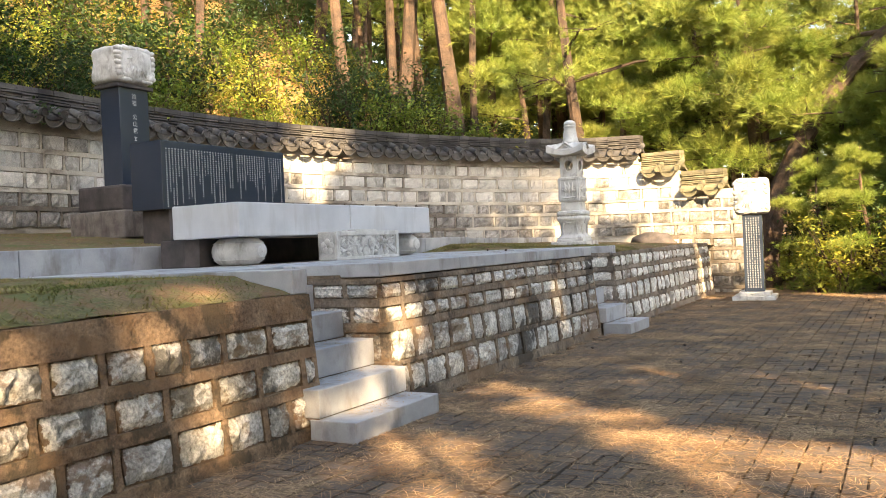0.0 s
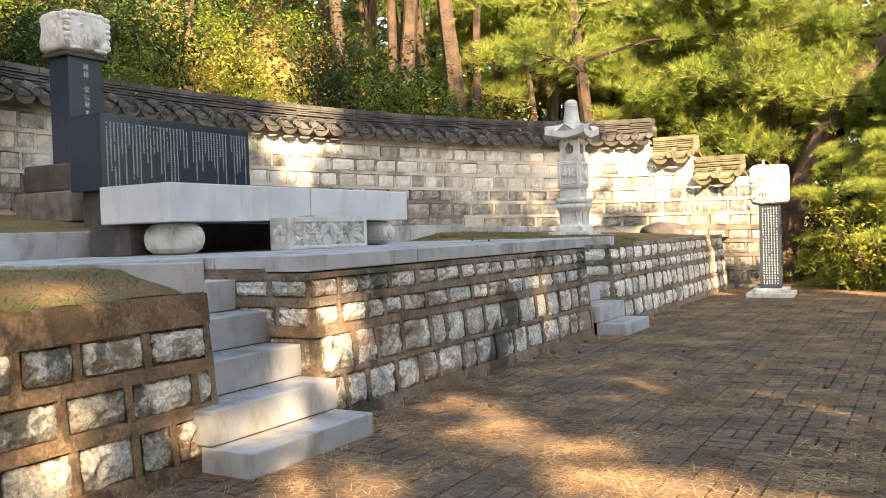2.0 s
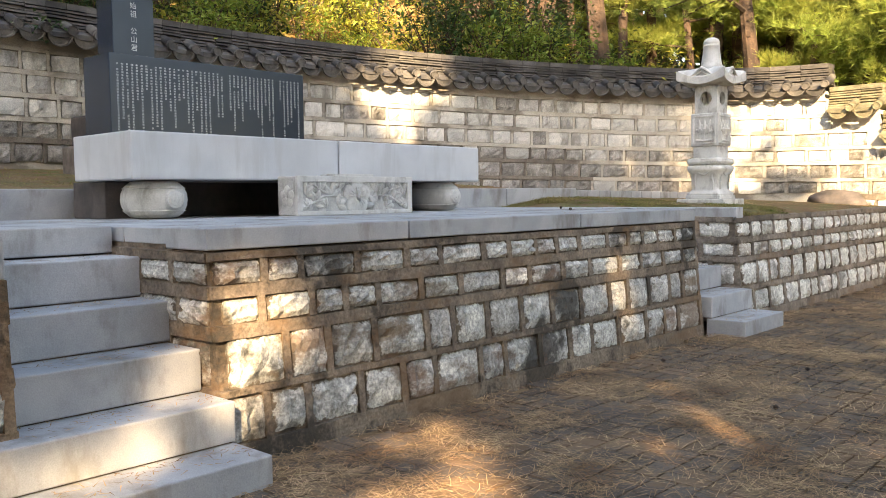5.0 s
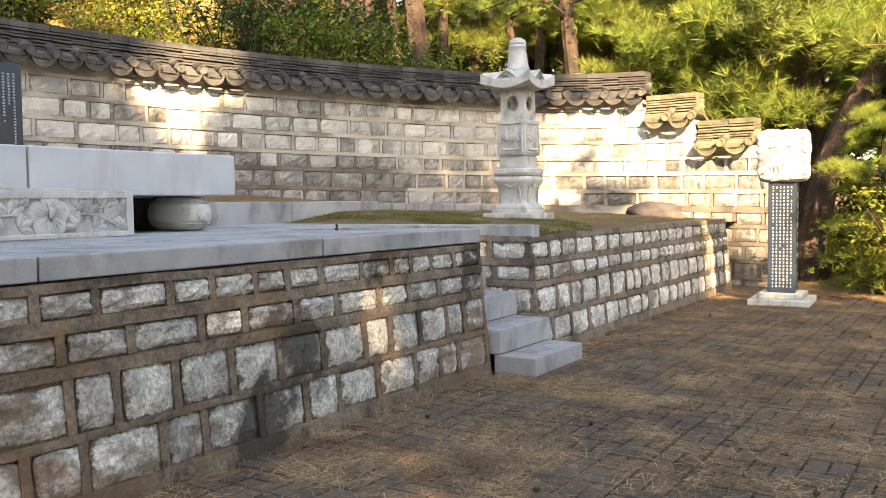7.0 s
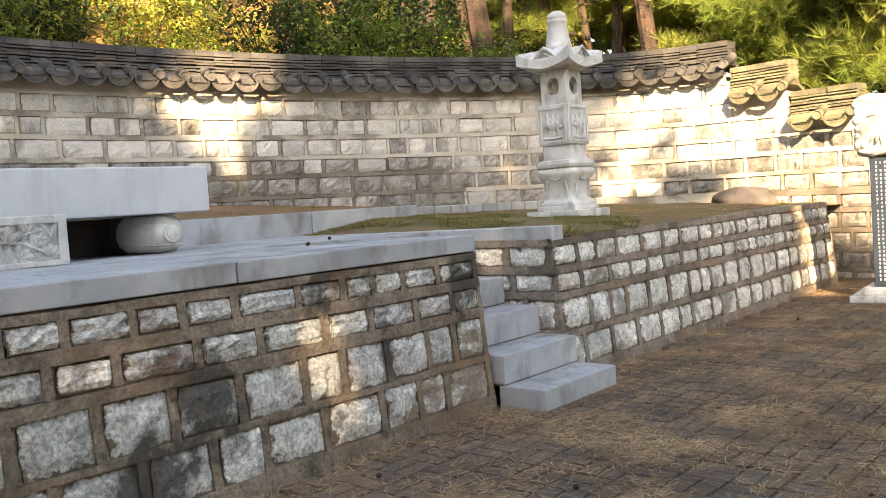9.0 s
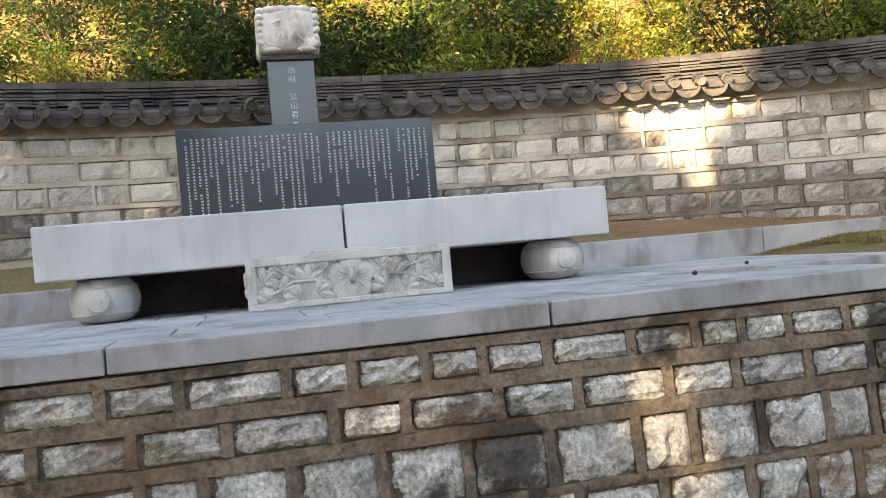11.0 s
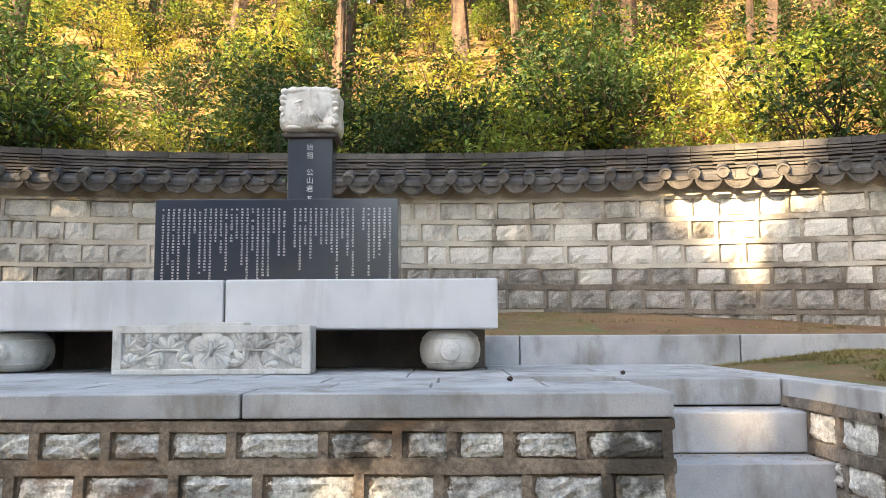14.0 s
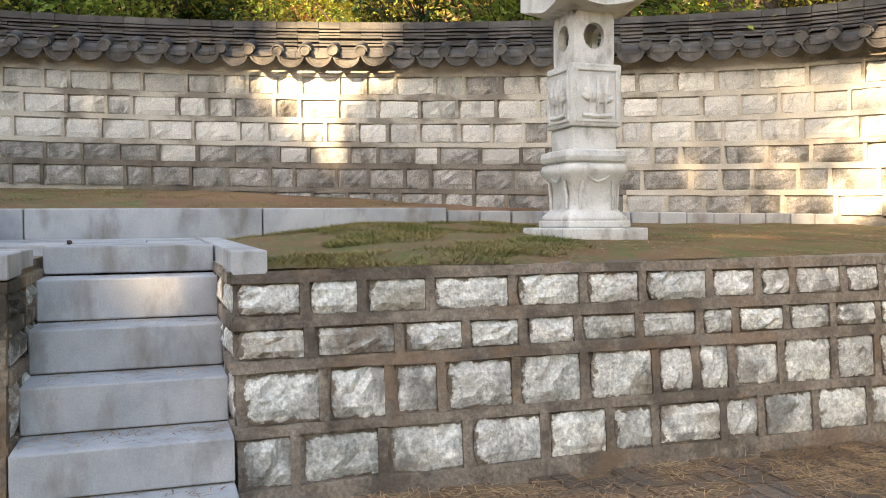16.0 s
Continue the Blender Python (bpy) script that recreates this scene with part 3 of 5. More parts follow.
# ---- tiled roof of the wall ----
def disc_mesh(name, r, depth, material, lower_half):
    """A round or crescent end tile: outline in y and z, thickness along x, raised rim."""
    bm = bmesh.new()
    n = 14
    if lower_half:
        pts = [(r * math.cos(a), 0.92 * r * math.sin(a)) for a in [math.pi + math.pi * i / n for i in range(n + 1)]]
        pts += [(r * math.cos(a), 0.30 * r * math.sin(a)) for a in [2 * math.pi - math.pi * i / 8 for i in range(1, 8)]]
    else:
        pts = [(r * math.cos(2 * math.pi * i / n), r * math.sin(2 * math.pi * i / n)) for i in range(n)]
    fr = [bm.verts.new((depth, y, z)) for y, z in pts]
    inn = [bm.verts.new((depth, y * 0.82, z * 0.82 - (0.04 * r if lower_half else 0))) for y, z in pts]
    inn2 = [bm.verts.new((depth - 0.012, y * 0.80, z * 0.80 - (0.04 * r if lower_half else 0))) for y, z in pts]
    bk = [bm.verts.new((0, y, z)) for y, z in pts]
    k = len(pts)
    for i in range(k):
        j = (i + 1) % k
        bm.faces.new((bk[i], bk[j], fr[j], fr[i]))
        bm.faces.new((fr[i], fr[j], inn[j], inn[i]))
        bm.faces.new((inn[i], inn[j], inn2[j], inn2[i]))
    bm.faces.new(inn2)
    bm.faces.new(list(reversed(bk)))
    me = bpy.data.meshes.new(name)
    bm.to_mesh(me)
    bm.free()
    me.materials.append(material)
    return me


def roof_tube(name, length, r, material):
    """A half-round cover tile that slopes down to its end."""
    bm = bmesh.new()
    n = 8
    rows = []
    for x, k in ((0, 1.0), (-length, 0.9)):
        rows.append([bm.verts.new((x, k * r * math.cos(math.pi * i / n), k * r * math.sin(math.pi * i / n) + (0 if x == 0 else 0.16))) for i in range(n + 1)])
    for i in range(n):
        bm.faces.new((rows[0][i], rows[0][i + 1], rows[1][i + 1], rows[1][i]))
    bm.faces.new(rows[0])
    me = bpy.data.meshes.new(name)
    bm.to_mesh(me)
    bm.free()
    for p in me.polygons:
        p.use_smooth = len(p.vertices) == 4
    me.materials.append(material)
    return me


def roof_run(label, s0, s1, material, seed):
    p0, _ = wall_point((s0 + s1) / 2)
    zmid = wall_top((s0 + s1) / 2)
    roof = thing("wall_roof", (p0.x, p0.y, zmid), label, "tiled roof", kind="structure")
    inv = roof.matrix_world.inverted()
    rng = random.Random(seed)
    pitch = 0.322
    eave_mat = M_EAVE if material is M_TILE else material
    cres, disc, tube = disc_mesh("eave_tile", 0.156, 0.05, eave_mat, True), disc_mesh("round_end_tile", 0.064, 0.055, eave_mat, False), roof_tube("cover_tile", 0.36, 0.078, material)
    n = max(2, int((s1 - s0) / pitch))
    for i in range(n):
        s = s0 + (s1 - s0) * (i + 0.5) / n
        for kind, me, ds, zo, ro in (("eave_tile", cres, 0, 0.115, 0.195), ("round_end_tile", disc, 0.5, 0.150, 0.20), ("cover_tile", tube, 0.5, 0.150, 0.20)):
            q = s + ds * (s1 - s0) / n
            p, nn = wall_point(q)
            t = Vector((-nn.y, nn.x, 0))
            m = Matrix((nn, t, Vector((0, 0, 1)))).transposed().to_4x4()
            m.translation = Vector((p.x, p.y, wall_top(min(q, s1 - 0.05)) + zo + rng.uniform(-0.012, 0.012))) + nn * (ro + rng.uniform(-0.015, 0.015))
            m = m @ Matrix.Rotation(rng.uniform(-0.06, 0.06), 4, "X") @ Matrix.Rotation(0.12 if kind == "eave_tile" else 0.0, 4, "Y")
            ob = new(kind, me)
            ob.parent = roof
            ob.matrix_basis = inv @ m
    # bed of the slope and the stacked ridge courses
    step = 0.25
    ks = [s0 + step * i for i in range(int((s1 - s0) / step))] + [s1]

    def band(name, o0, o1, za, zb, slope=0.0, jag=0.0):
        bm = bmesh.new()
        for a, b in zip(ks, ks[1:]):
            j0, j1 = rng.uniform(-jag, jag), rng.uniform(-jag, jag)
            vs = []
            for s in (a + 0.002, b - 0.002):
                p, nn = wall_point(s)
                z = wall_top(min(s, s1 - 0.02))
                for o, dz in ((o0 + j0, za), (o0 + j0, zb), (o1 - j0, zb + slope + j1), (o1 - j0, za + slope + j1)):
                    vs.append(bm.verts.new((p.x + nn.x * o, p.y + nn.y * o, z + dz + (j1 if name == "ridge_tiles" else 0))))
            for q in ((0, 1, 2, 3), (7, 6, 5, 4), (0, 4, 5, 1), (1, 5, 6, 2), (2, 6, 7, 3), (3, 7, 4, 0)):
                bm.faces.new([vs[i] for i in q])
        bmesh.ops.recalc_face_normals(bm, faces=bm.faces)
        ob = part(name, bm, M_RIDGE if name.startswith("ridge") and material is M_TILE else material, roof)
        ob.matrix_basis = inv

    band("roof_bed", 0.16, -0.20, 0.08, 0.14, 0.17)
    band("rear_slope", -0.62, -0.20, 0.08, 0.14, 0.17)
    band("ridge_core", -0.05, -0.36, 0.19, 0.46)
    for k in range(6):
        band("ridge_tiles", 0.025 - 0.010 * k + (0.022 if k % 2 else 0), -0.42, 0.205 + 0.043 * k, 0.230 + 0.043 * k, 0.0, 0.007)
    band("ridge_cap", 0.0, -0.38, 0.455, 0.53, 0.02, 0.01)


roof_run("dark grey ceramic tile roof with crescent eave tiles", WALL_S0, 12.7, M_TILE, 41)
roof_run("short mossy tile roof stepping down the wall", 12.72, 13.55, M_TILE_MOSS, 42)
roof_run("short mossy tile roof at the wall's low end", 13.57, 14.45, M_TILE_MOSS, 43)


# ---- stone table and its supports ----
table = thing("stone_table", (-6.04, 8.045, 1.40), "massive pale granite offering table made of two slabs", "stone table")
part("slab", boxed(-0.44, 0.44, -1.845, 0.008, 0, 0.335, 0.012), M_TABLE, table)
part("slab", boxed(-0.44, 0.44, 0.022, 1.845, 0.002, 0.337, 0.012), M_TABLE, table)
# backing wall added in near-black stone, so the gap below the table reads shaded
solid("table_support", boxed(-6.80, -6.46, 6.33, 9.83, PLAT, 1.398, 0.01), M_BLACK_DULL, "dark backing wall added as the shaded void beneath the offering table", "support")

# south pier: moss and its side's shade both go into the dark colour
for y0, m, say in ((6.32, M_BLACK_DULL, "stone pier under the end of the table, dark with moss and painted shade"), (9.53, M_PLINTH, "stained grey granite pier under the end of the table")):
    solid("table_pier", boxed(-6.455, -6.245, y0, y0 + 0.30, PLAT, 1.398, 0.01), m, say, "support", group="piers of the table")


def drum(y):
    bm = bmesh.new()
    prof = [(0.09, 0.0), (0.15, 0.010), (0.187, 0.045), (0.208, 0.095), (0.213, 0.14), (0.208, 0.185), (0.187, 0.235), (0.15, 0.27), (0.09, 0.281)]
    lathe(bm, prof, 32, 1.45)
    d = thing("drum_stone", (-5.93, y, PLAT + 0.003), "rounded drum-shaped granite foot under the table", "drum stone", "feet of the table")
    smooth(part("body", bm, M_CARVED, d))
    for z in (0.222, 0.058):
        ring = bmesh.new()
        lathe(ring, [(0.188, z - 0.009), (0.203, z), (0.188, z + 0.009)], 32, 1.45)
        smooth(part("carved_band", ring, M_CARVED, d))
    bm = bmesh.new()
    for r, dx in ((0.075, 0.0), (0.05, 0.006), (0.022, 0.012)):
        g = bmesh.ops.create_cone(bm, cap_ends=True, segments=24, radius1=r, radius2=r * 0.86, depth=0.02, matrix=Matrix.Translation((0.302 + dx, 0, 0.14)) @ Matrix.Rotation(radians(90), 4, "Y"))
    part("carved_roundel", bm, M_CARVED, d)
    return d


drum(6.54)
drum(9.57)


# ---- carved incense stone ----
def petal_fan(bm, cy, cz, n, r0, r1, width, lift, start=0.0, span=2 * math.pi, x=0.0):
    """Raised rounded petals or leaves, fanned about a point of a face that looks towards +x."""
    for k in range(n):
        a = start + span * k / n
        mid = (r0 + r1) / 2
        m = Matrix.Translation((x + 0.1 * lift * (k % 2), cy + mid * math.cos(a), cz + mid * math.sin(a))) @ Matrix.Rotation(a, 4, "X") @ Matrix.Diagonal((lift, (r1 - r0) / 2, width, 1))
        bmesh.ops.create_uvsphere(bm, u_segments=12, v_segments=8, radius=1.0, matrix=m)


def stem(bm, pts, r):
    """A round rib along a line of points."""
    rings = []
    for i, p in enumerate(pts):
        p = Vector(p)
        d = (Vector(pts[min(i + 1, len(pts) - 1)]) - Vector(pts[max(i - 1, 0)])).normalized()
        u = d.orthogonal().normalized()
        v = d.cross(u)
        rr = r[i] if isinstance(r, (list, tuple)) else r
        rings.append([bm.verts.new(p + (u * math.cos(a) + v * math.sin(a)) * rr) for a in [2 * math.pi * k / 7 for k in range(7)]])
    for a, b in zip(rings, rings[1:]):
        best = min(range(7), key=lambda o: (a[0].co - b[o].co).length)
        for k in range(7):
            bm.faces.new((a[k], a[(k + 1) % 7], b[(k + 1 + best) % 7], b[(k + best) % 7]))
    bm.faces.new(list(reversed(rings[0])))
    bm.faces.new(rings[-1])


inc = thing("incense_stone", (-5.475, 8.05, PLAT + 0.003), "low carved granite incense block with flower relief", "incense stone")
part("body", boxed(-0.125, 0.10, -0.63, 0.63, 0, 0.31, 0.01), M_HEAD, inc, "weathered recessed granite ground of the relief")
bm = bmesh.new()
for a in ((0.098, 0.126, -0.632, 0.632, 0.262, 0.312), (0.098, 0.126, -0.632, 0.632, 0, 0.034), (0.098, 0.1255, -0.632, -0.575, 0.03, 0.27), (0.098, 0.1255, 0.575, 0.632, 0.03, 0.27)):
    box(bm, *a, bevel=0.006)
part("raised_border", bm, M_CARVED, inc)
bm = bmesh.new()
petal_fan(bm, 0.0, 0.148, 5, 0.0, 0.155, 0.074, 0.022, 0.31, x=0.10)
for k in range(5):
    a = 0.31 + 2 * math.pi * k / 5
    for da in (-0.28, 0.0, 0.28):
        stem(bm, [(0.118, 0.03 * math.cos(a + da), 0.148 + 0.03 * math.sin(a + da)), (0.124, 0.075 * math.cos(a + da), 0.148 + 0.075 * math.sin(a + da)), (0.112, 0.125 * math.cos(a + da * 0.8), 0.148 + 0.125 * math.sin(a + da * 0.8))], [0.003, 0.005, 0.002])
stem(bm, [(0.115, 0, 0.12), (0.135, 0, 0.15), (0.13, 0, 0.19), (0.115, 0, 0.205)], [0.012, 0.018, 0.018, 0.008])
smooth(part("flower_relief", bm, M_CARVED, inc))
for sg in (-1, 1):
    bm = bmesh.new()
    stem(bm, [(0.105, sg * 0.12, 0.13), (0.108, sg * 0.24, 0.16), (0.108, sg * 0.36, 0.15), (0.108, sg * 0.46, 0.10), (0.105, sg * 0.55, 0.07)], 0.011)
    stem(bm, [(0.105, sg * 0.30, 0.16), (0.108, sg * 0.40, 0.21), (0.105, sg * 0.54, 0.235)], 0.009)
    for cy, cz, st, n, r in ((0.27, 0.15, 0.6, 3, 0.12), (0.40, 0.20, 0.3, 3, 0.12), (0.44, 0.10, 0.9, 3, 0.12), (0.53, 0.16, 1.2, 3, 0.12), (0.21, 0.08, 1.5, 3, 0.11), (0.33, 0.055, -0.5, 4, 0.10), (0.52, 0.06, 0.2, 4, 0.08), (0.20, 0.21, 0.4, 3, 0.09), (0.50, 0.225, 2.4, 3, 0.09)):
        petal_fan(bm, sg * cy, cz, n, 0.0, r, 0.026, 0.019, st if sg > 0 else math.pi - st - 2.0, 2.6, x=0.10)
        for k in range(n):
            a = (st if sg > 0 else math.pi - st - 2.0) + 2.6 * k / n
            stem(bm, [(0.114, sg * cy + 0.15 * r * math.cos(a), cz + 0.15 * r * math.sin(a)), (0.123, sg * cy + 0.5 * r * math.cos(a), cz + 0.5 * r * math.sin(a)), (0.108, sg * cy + 0.95 * r * math.cos(a), cz + 0.95 * r * math.sin(a))], [0.003, 0.004, 0.002])
    smooth(part("leaf_relief", bm, M_CARVED, inc))
bm = bmesh.new()
petal_fan(bm, 0, 0, 5, 0.01, 0.09, 0.035, 0.016, 0.3)
ob = part("side_relief", bm, M_CARVED, inc)
ob.matrix_basis = Matrix.Translation((0, -0.63, 0.15)) @ Matrix.Rotation(radians(-90), 4, "Z")
solid("offering_slab", boxed(-5.57, -5.38, 7.83, 8.25, 1.4285, 1.45, 0.004), M_CARVED, "thin granite slab lying on the incense block", "slab")


# ---- black inscribed plaque ----
def bars(bm, x, y0, y1, z0, z1, cols, rows, rng, ragged=0.45):
    """Columns of small character-like bars on a face that looks towards +x."""
    cw, rh = (y1 - y0) / cols, (z1 - z0) / rows
    for c in range(cols):
        n = rows if rng.random() > ragged else int(rows * rng.uniform(0.3, 0.95))
        skip = rng.random() < 0.04
        for r in range(n):
            if skip or rng.random() < 0.03:
                continue
            yc, zc = y1 - (c + 0.5) * cw, z1 - (r + 0.5) * rh
            for k in range(3):
                w, h = cw * rng.uniform(0.25, 0.52), rh * rng.uniform(0.09, 0.15)
                zz = zc + (k - 1) * rh * 0.22
                bm.faces.new([bm.verts.new((x, yc + a * w / 2, zz + b * h / 2)) for a, b in ((-1, -1), (1, -1), (1, 1), (-1, 1))])
            w, h = cw * 0.09, rh * 0.5
            yy = yc + rng.uniform(-0.2, 0.2) * cw
            bm.faces.new([bm.verts.new((x + 0.0003, yy + a * w / 2, zc + b * h / 2)) for a, b in ((-1, -1), (1, -1), (1, 1), (-1, 1))])


plq = thing("inscribed_plaque", (-7.65, 8.04, 1.78), "polished black stone block engraved with columns of writing", "stone plaque")
part("block", boxed(-0.25, 0.25, -1.08, 1.08, 0, 0.79, 0.006), M_BLACK, plq)
bm = bmesh.new()
bars(bm, 0.2525, -1.03, 1.03, 0.02, 0.71, 44, 27, random.Random(77), 0.75)
part("inscription", bm, M_INSCR, plq, "rows of small pale engraved characters")
solid("plaque_base", boxed(-7.88, -7.44, 7.08, 9.0, 1.36, 1.78, 0.012), M_BLACK_DULL, "dark weathered stone base under the plaque", "base")


# ---- tall stele with carved head ----
def rough_block(sx, sy, sz, seed, cuts, lumps):
    """A carved block with bulging scrolls: a subdivided box pushed out by noise and rounded."""
    bm = bmesh.new()
    bmesh.ops.create_cube(bm, size=1.0)
    bmesh.ops.subdivide_edges(bm, edges=bm.edges[:], cuts=cuts, use_grid_fill=True)
    for v in bm.verts:
        p = v.co.copy()
        q = Vector((abs(p.x) * 2, abs(p.y) * 2, abs(p.z) * 2))
        r = (q.x ** 7 + q.y ** 7 + q.z ** 7) ** (1 / 7)
        p = p / max(r, 1e-6) * max(q.x, q.y, q.z)
        o = Vector((p.x * sx, p.y * sy, p.z * sz))
        out = p.normalized()
        n1 = noise.noise(o * 5.5 + Vector((seed, 0, 0)))
        n2 = abs(noise.noise(o * 11 + Vector((0, seed, 0))))
        v.co = o + out * (lumps * n1 - 0.7 * lumps * n2)
    return bm


stele = thing("tall_stele", (-9.21, 8.065, 1.50), "tall dark stele with a pale carved stone head", "stele")
part("lower_base", boxed(-0.52, 0.52, -0.54, 0.54, 0, 0.36, 0.02), M_PLINTH, stele, "stained granite base block")
part("upper_base", boxed(-0.42, 0.42, -0.48, 0.48, 0.36, 0.69, 0.03), M_BLACK_DULL, stele, "dark reddish stone base block")
part("shaft", boxed(-0.18, 0.18, -0.245, 0.245, 0.69, 2.04, 0.008), M_BLACK, stele, "polished black stone shaft")
part("collar", boxed(-0.23, 0.23, -0.30, 0.30, 2.0, 2.05, 0.012), M_BLACK_DULL, stele)


def carved_head(parent, sx, sy, sz, zc, seed, material, turn, label):
    """A carved capital: a worn block with a raised mask on its front, beaded scrolls round the rim and curls at the lower corners."""
    m = Matrix.Translation((0, 0, zc)) @ Matrix.Rotation(radians(turn), 4, "Z")
    cap_ = part("carved_cap", rough_block(sx, sy, sz, seed, 23, 0.028), material, parent, label)
    cap_.matrix_basis = m
    smooth(cap_)
    rng_ = random.Random(seed)
    f = sx / 2 - 0.015

    def boss(bm_, x, y, z, a, b, c, roll=0.0):
        bmesh.ops.create_uvsphere(bm_, u_segments=10, v_segments=7, radius=1.0, matrix=Matrix.Translation((x, y, z)) @ Matrix.Rotation(roll, 4, "X") @ Matrix.Diagonal((a, b, c, 1)))

    def piece(name, bm_):
        for v in bm_.verts:
            v.co += 0.012 * noise.noise_vector(v.co * 14)
        ob_ = smooth(part(name, bm_, material, parent))
        ob_.matrix_basis = m

    def bead(*a):
        bm_ = bmesh.new()
        boss(bm_, *a)
        piece("scroll_bead", bm_)

    for sg in (-1, 1):
        z = -0.36 * sz
        while z < 0.40 * sz:
            h = sz * rng_.uniform(0.06, 0.10)
            bead(f - 0.035, sg * (sy / 2 - 0.045 + rng_.uniform(-0.008, 0.008)), z + h * 0.7, 0.06, 0.05 + rng_.uniform(-0.01, 0.008), h, sg * rng_.uniform(0.2, 0.8))
            z += 1.6 * h
        bead(f - 0.02, sg * sy * 0.35, -sz * 0.28, 0.045, 0.085, 0.05, sg * 0.6)
        bead(f - 0.02, sg * sy * 0.27, -sz * 0.41, 0.045, 0.10, 0.035, 0.0)
        brow = bmesh.new()
        stem(brow, [(f - 0.01, sg * sy * 0.05, sz * 0.13), (f + 0.012, sg * sy * 0.15, sz * 0.18), (f, sg * sy * 0.26, sz * 0.12)], [0.010, 0.018, 0.008])
        piece("brow", brow)
        cheek = bmesh.new()
        boss(cheek, f - 0.012, sg * sy * 0.20, -sz * 0.08, 0.03, 0.06, 0.08, sg * 0.3)
        piece("cheek", cheek)
        for k in range(3):
            strand = bmesh.new()
            stem(strand, [(f - 0.01, sg * 0.02 * (k + 0.5), -sz * 0.02), (f + 0.014, sg * (0.03 + 0.035 * k), -sz * 0.16), (f - 0.002, sg * (0.03 + 0.06 * k), -sz * (0.34 - 0.03 * k))], [0.012, 0.022, 0.010])
            piece("beard_strand", strand)
    rim_ = bmesh.new()
    stem(rim_, [(f - 0.03, sy * (-0.38 + 0.76 * k / 8), sz * (0.40 + 0.02 * (k % 2))) for k in range(9)], [0.03, 0.05, 0.045, 0.055, 0.045, 0.052, 0.045, 0.05, 0.03])
    piece("upper_scroll", rim_)


carved_head(stele, 0.56, 0.645, 0.50, 2.305, 4.2, M_CARVED, 0, "pale carved stone head with scrolls")
for i, ch in enumerate("始祖 公山君"):
    if ch == " ":
        continue
    cu = bpy.data.curves.new("character", "FONT")
    cu.body, cu.size, cu.align_x = ch, 0.08, "CENTER"
    ob = new("inscription", cu)
    cu.materials.append(M_INSCR)
    ob.parent = stele
    ob.matrix_basis = Matrix.Translation((0.183, 0.0, 1.87 - 0.092 * i)) @ Matrix.Rotation(radians(90), 4, "Z") @ Matrix.Rotation(radians(90), 4, "X")
bm = bmesh.new()
bars(bm, 0.183, -0.05, 0.05, 0.73, 1.38, 1, 7, random.Random(3), 0.0)
tagged(part("inscription_lower", bm, M_INSCR, stele), kind="stuff")


# ---- stone lantern ----
lan = thing("stone_lantern", (-5.03, 13.90, 1.10), "pale granite lantern with carved panels and curved roof", "stone lantern")
part("base_plate", boxed(-0.318, 0.318, -0.318, 0.318, 0, 0.085, 0.01), M_CARVED, lan)
part("plinth", boxed(-0.235, 0.235, -0.235, 0.235, 0.085, 0.135, 0.01), M_CARVED, lan)
bm = bmesh.new()
lathe(bm, [(0.228, 0.125), (0.232, 0.155), (0.205, 0.185), (0.180, 0.215), (0.176, 0.28), (0.180, 0.35), (0.196, 0.40), (0.225, 0.445), (0.236, 0.475), (0.228, 0.51), (0.195, 0.528)], 32, square=0.97)
smooth(part("curved_pedestal", bm, M_CARVED, lan))
for ang in range(4):
    bm = bmesh.new()
    stem(bm, [(0.215, -0.10, 0.455), (0.205, -0.05, 0.41), (0.20, 0.0, 0.395), (0.205, 0.05, 0.41), (0.215, 0.10, 0.455)], 0.012)
    stem(bm, [(0.19, -0.12, 0.21), (0.192, -0.125, 0.30), (0.205, -0.11, 0.40)], 0.012)
    stem(bm, [(0.19, 0.12, 0.21), (0.192, 0.125, 0.30), (0.205, 0.11, 0.40)], 0.012)
    ob = part("carved_swag", bm, M_CARVED, lan)
    ob.matrix_basis = Matrix.Rotation(math.pi / 2 * ang, 4, "Z")
bm = bmesh.new()
lathe(bm, [(0.20, 0.52), (0.232, 0.535), (0.24, 0.565), (0.232, 0.60), (0.19, 0.615)], 32, square=0.93)
part("moulding", bm, M_CARVED, lan)
part("neck", boxed(-0.165, 0.165, -0.165, 0.165, 0.61, 0.765, 0.012, 0.004, 2), M_CARVED, lan)
part("carved_body", boxed(-0.19, 0.19, -0.19, 0.19, 0.765, 1.185, 0.014), M_CARVED, lan)
for ang in range(4):
    bm = bmesh.new()
    for a in ((0.188, 0.202, -0.155, 0.155, 1.135, 1.155), (0.188, 0.202, -0.155, 0.155, 0.795, 0.812), (0.188, 0.202, -0.158, -0.14, 0.80, 1.15), (0.188, 0.202, 0.14, 0.158, 0.80, 1.15)):
        box(bm, *a, bevel=0.003)
    petal_fan(bm, 0, 0.93, 7, 0.01, 0.13, 0.026, 0.022, 0.2, math.pi * 0.95, x=0.188)
    stem(bm, [(0.19, -0.11, 0.84), (0.20, 0.0, 0.83), (0.19, 0.11, 0.84)], 0.016)
    for k in range(3):
        stem(bm, [(0.19, -0.06 + 0.06 * k, 0.86), (0.203, -0.05 + 0.055 * k, 0.98), (0.19, -0.07 + 0.075 * k, 1.10)], [0.01, 0.022, 0.008])
    ob = part("relief_panel", bm, M_CARVED, lan)
    ob.matrix_basis = Matrix.Rotation(math.pi / 2 * ang, 4, "Z")
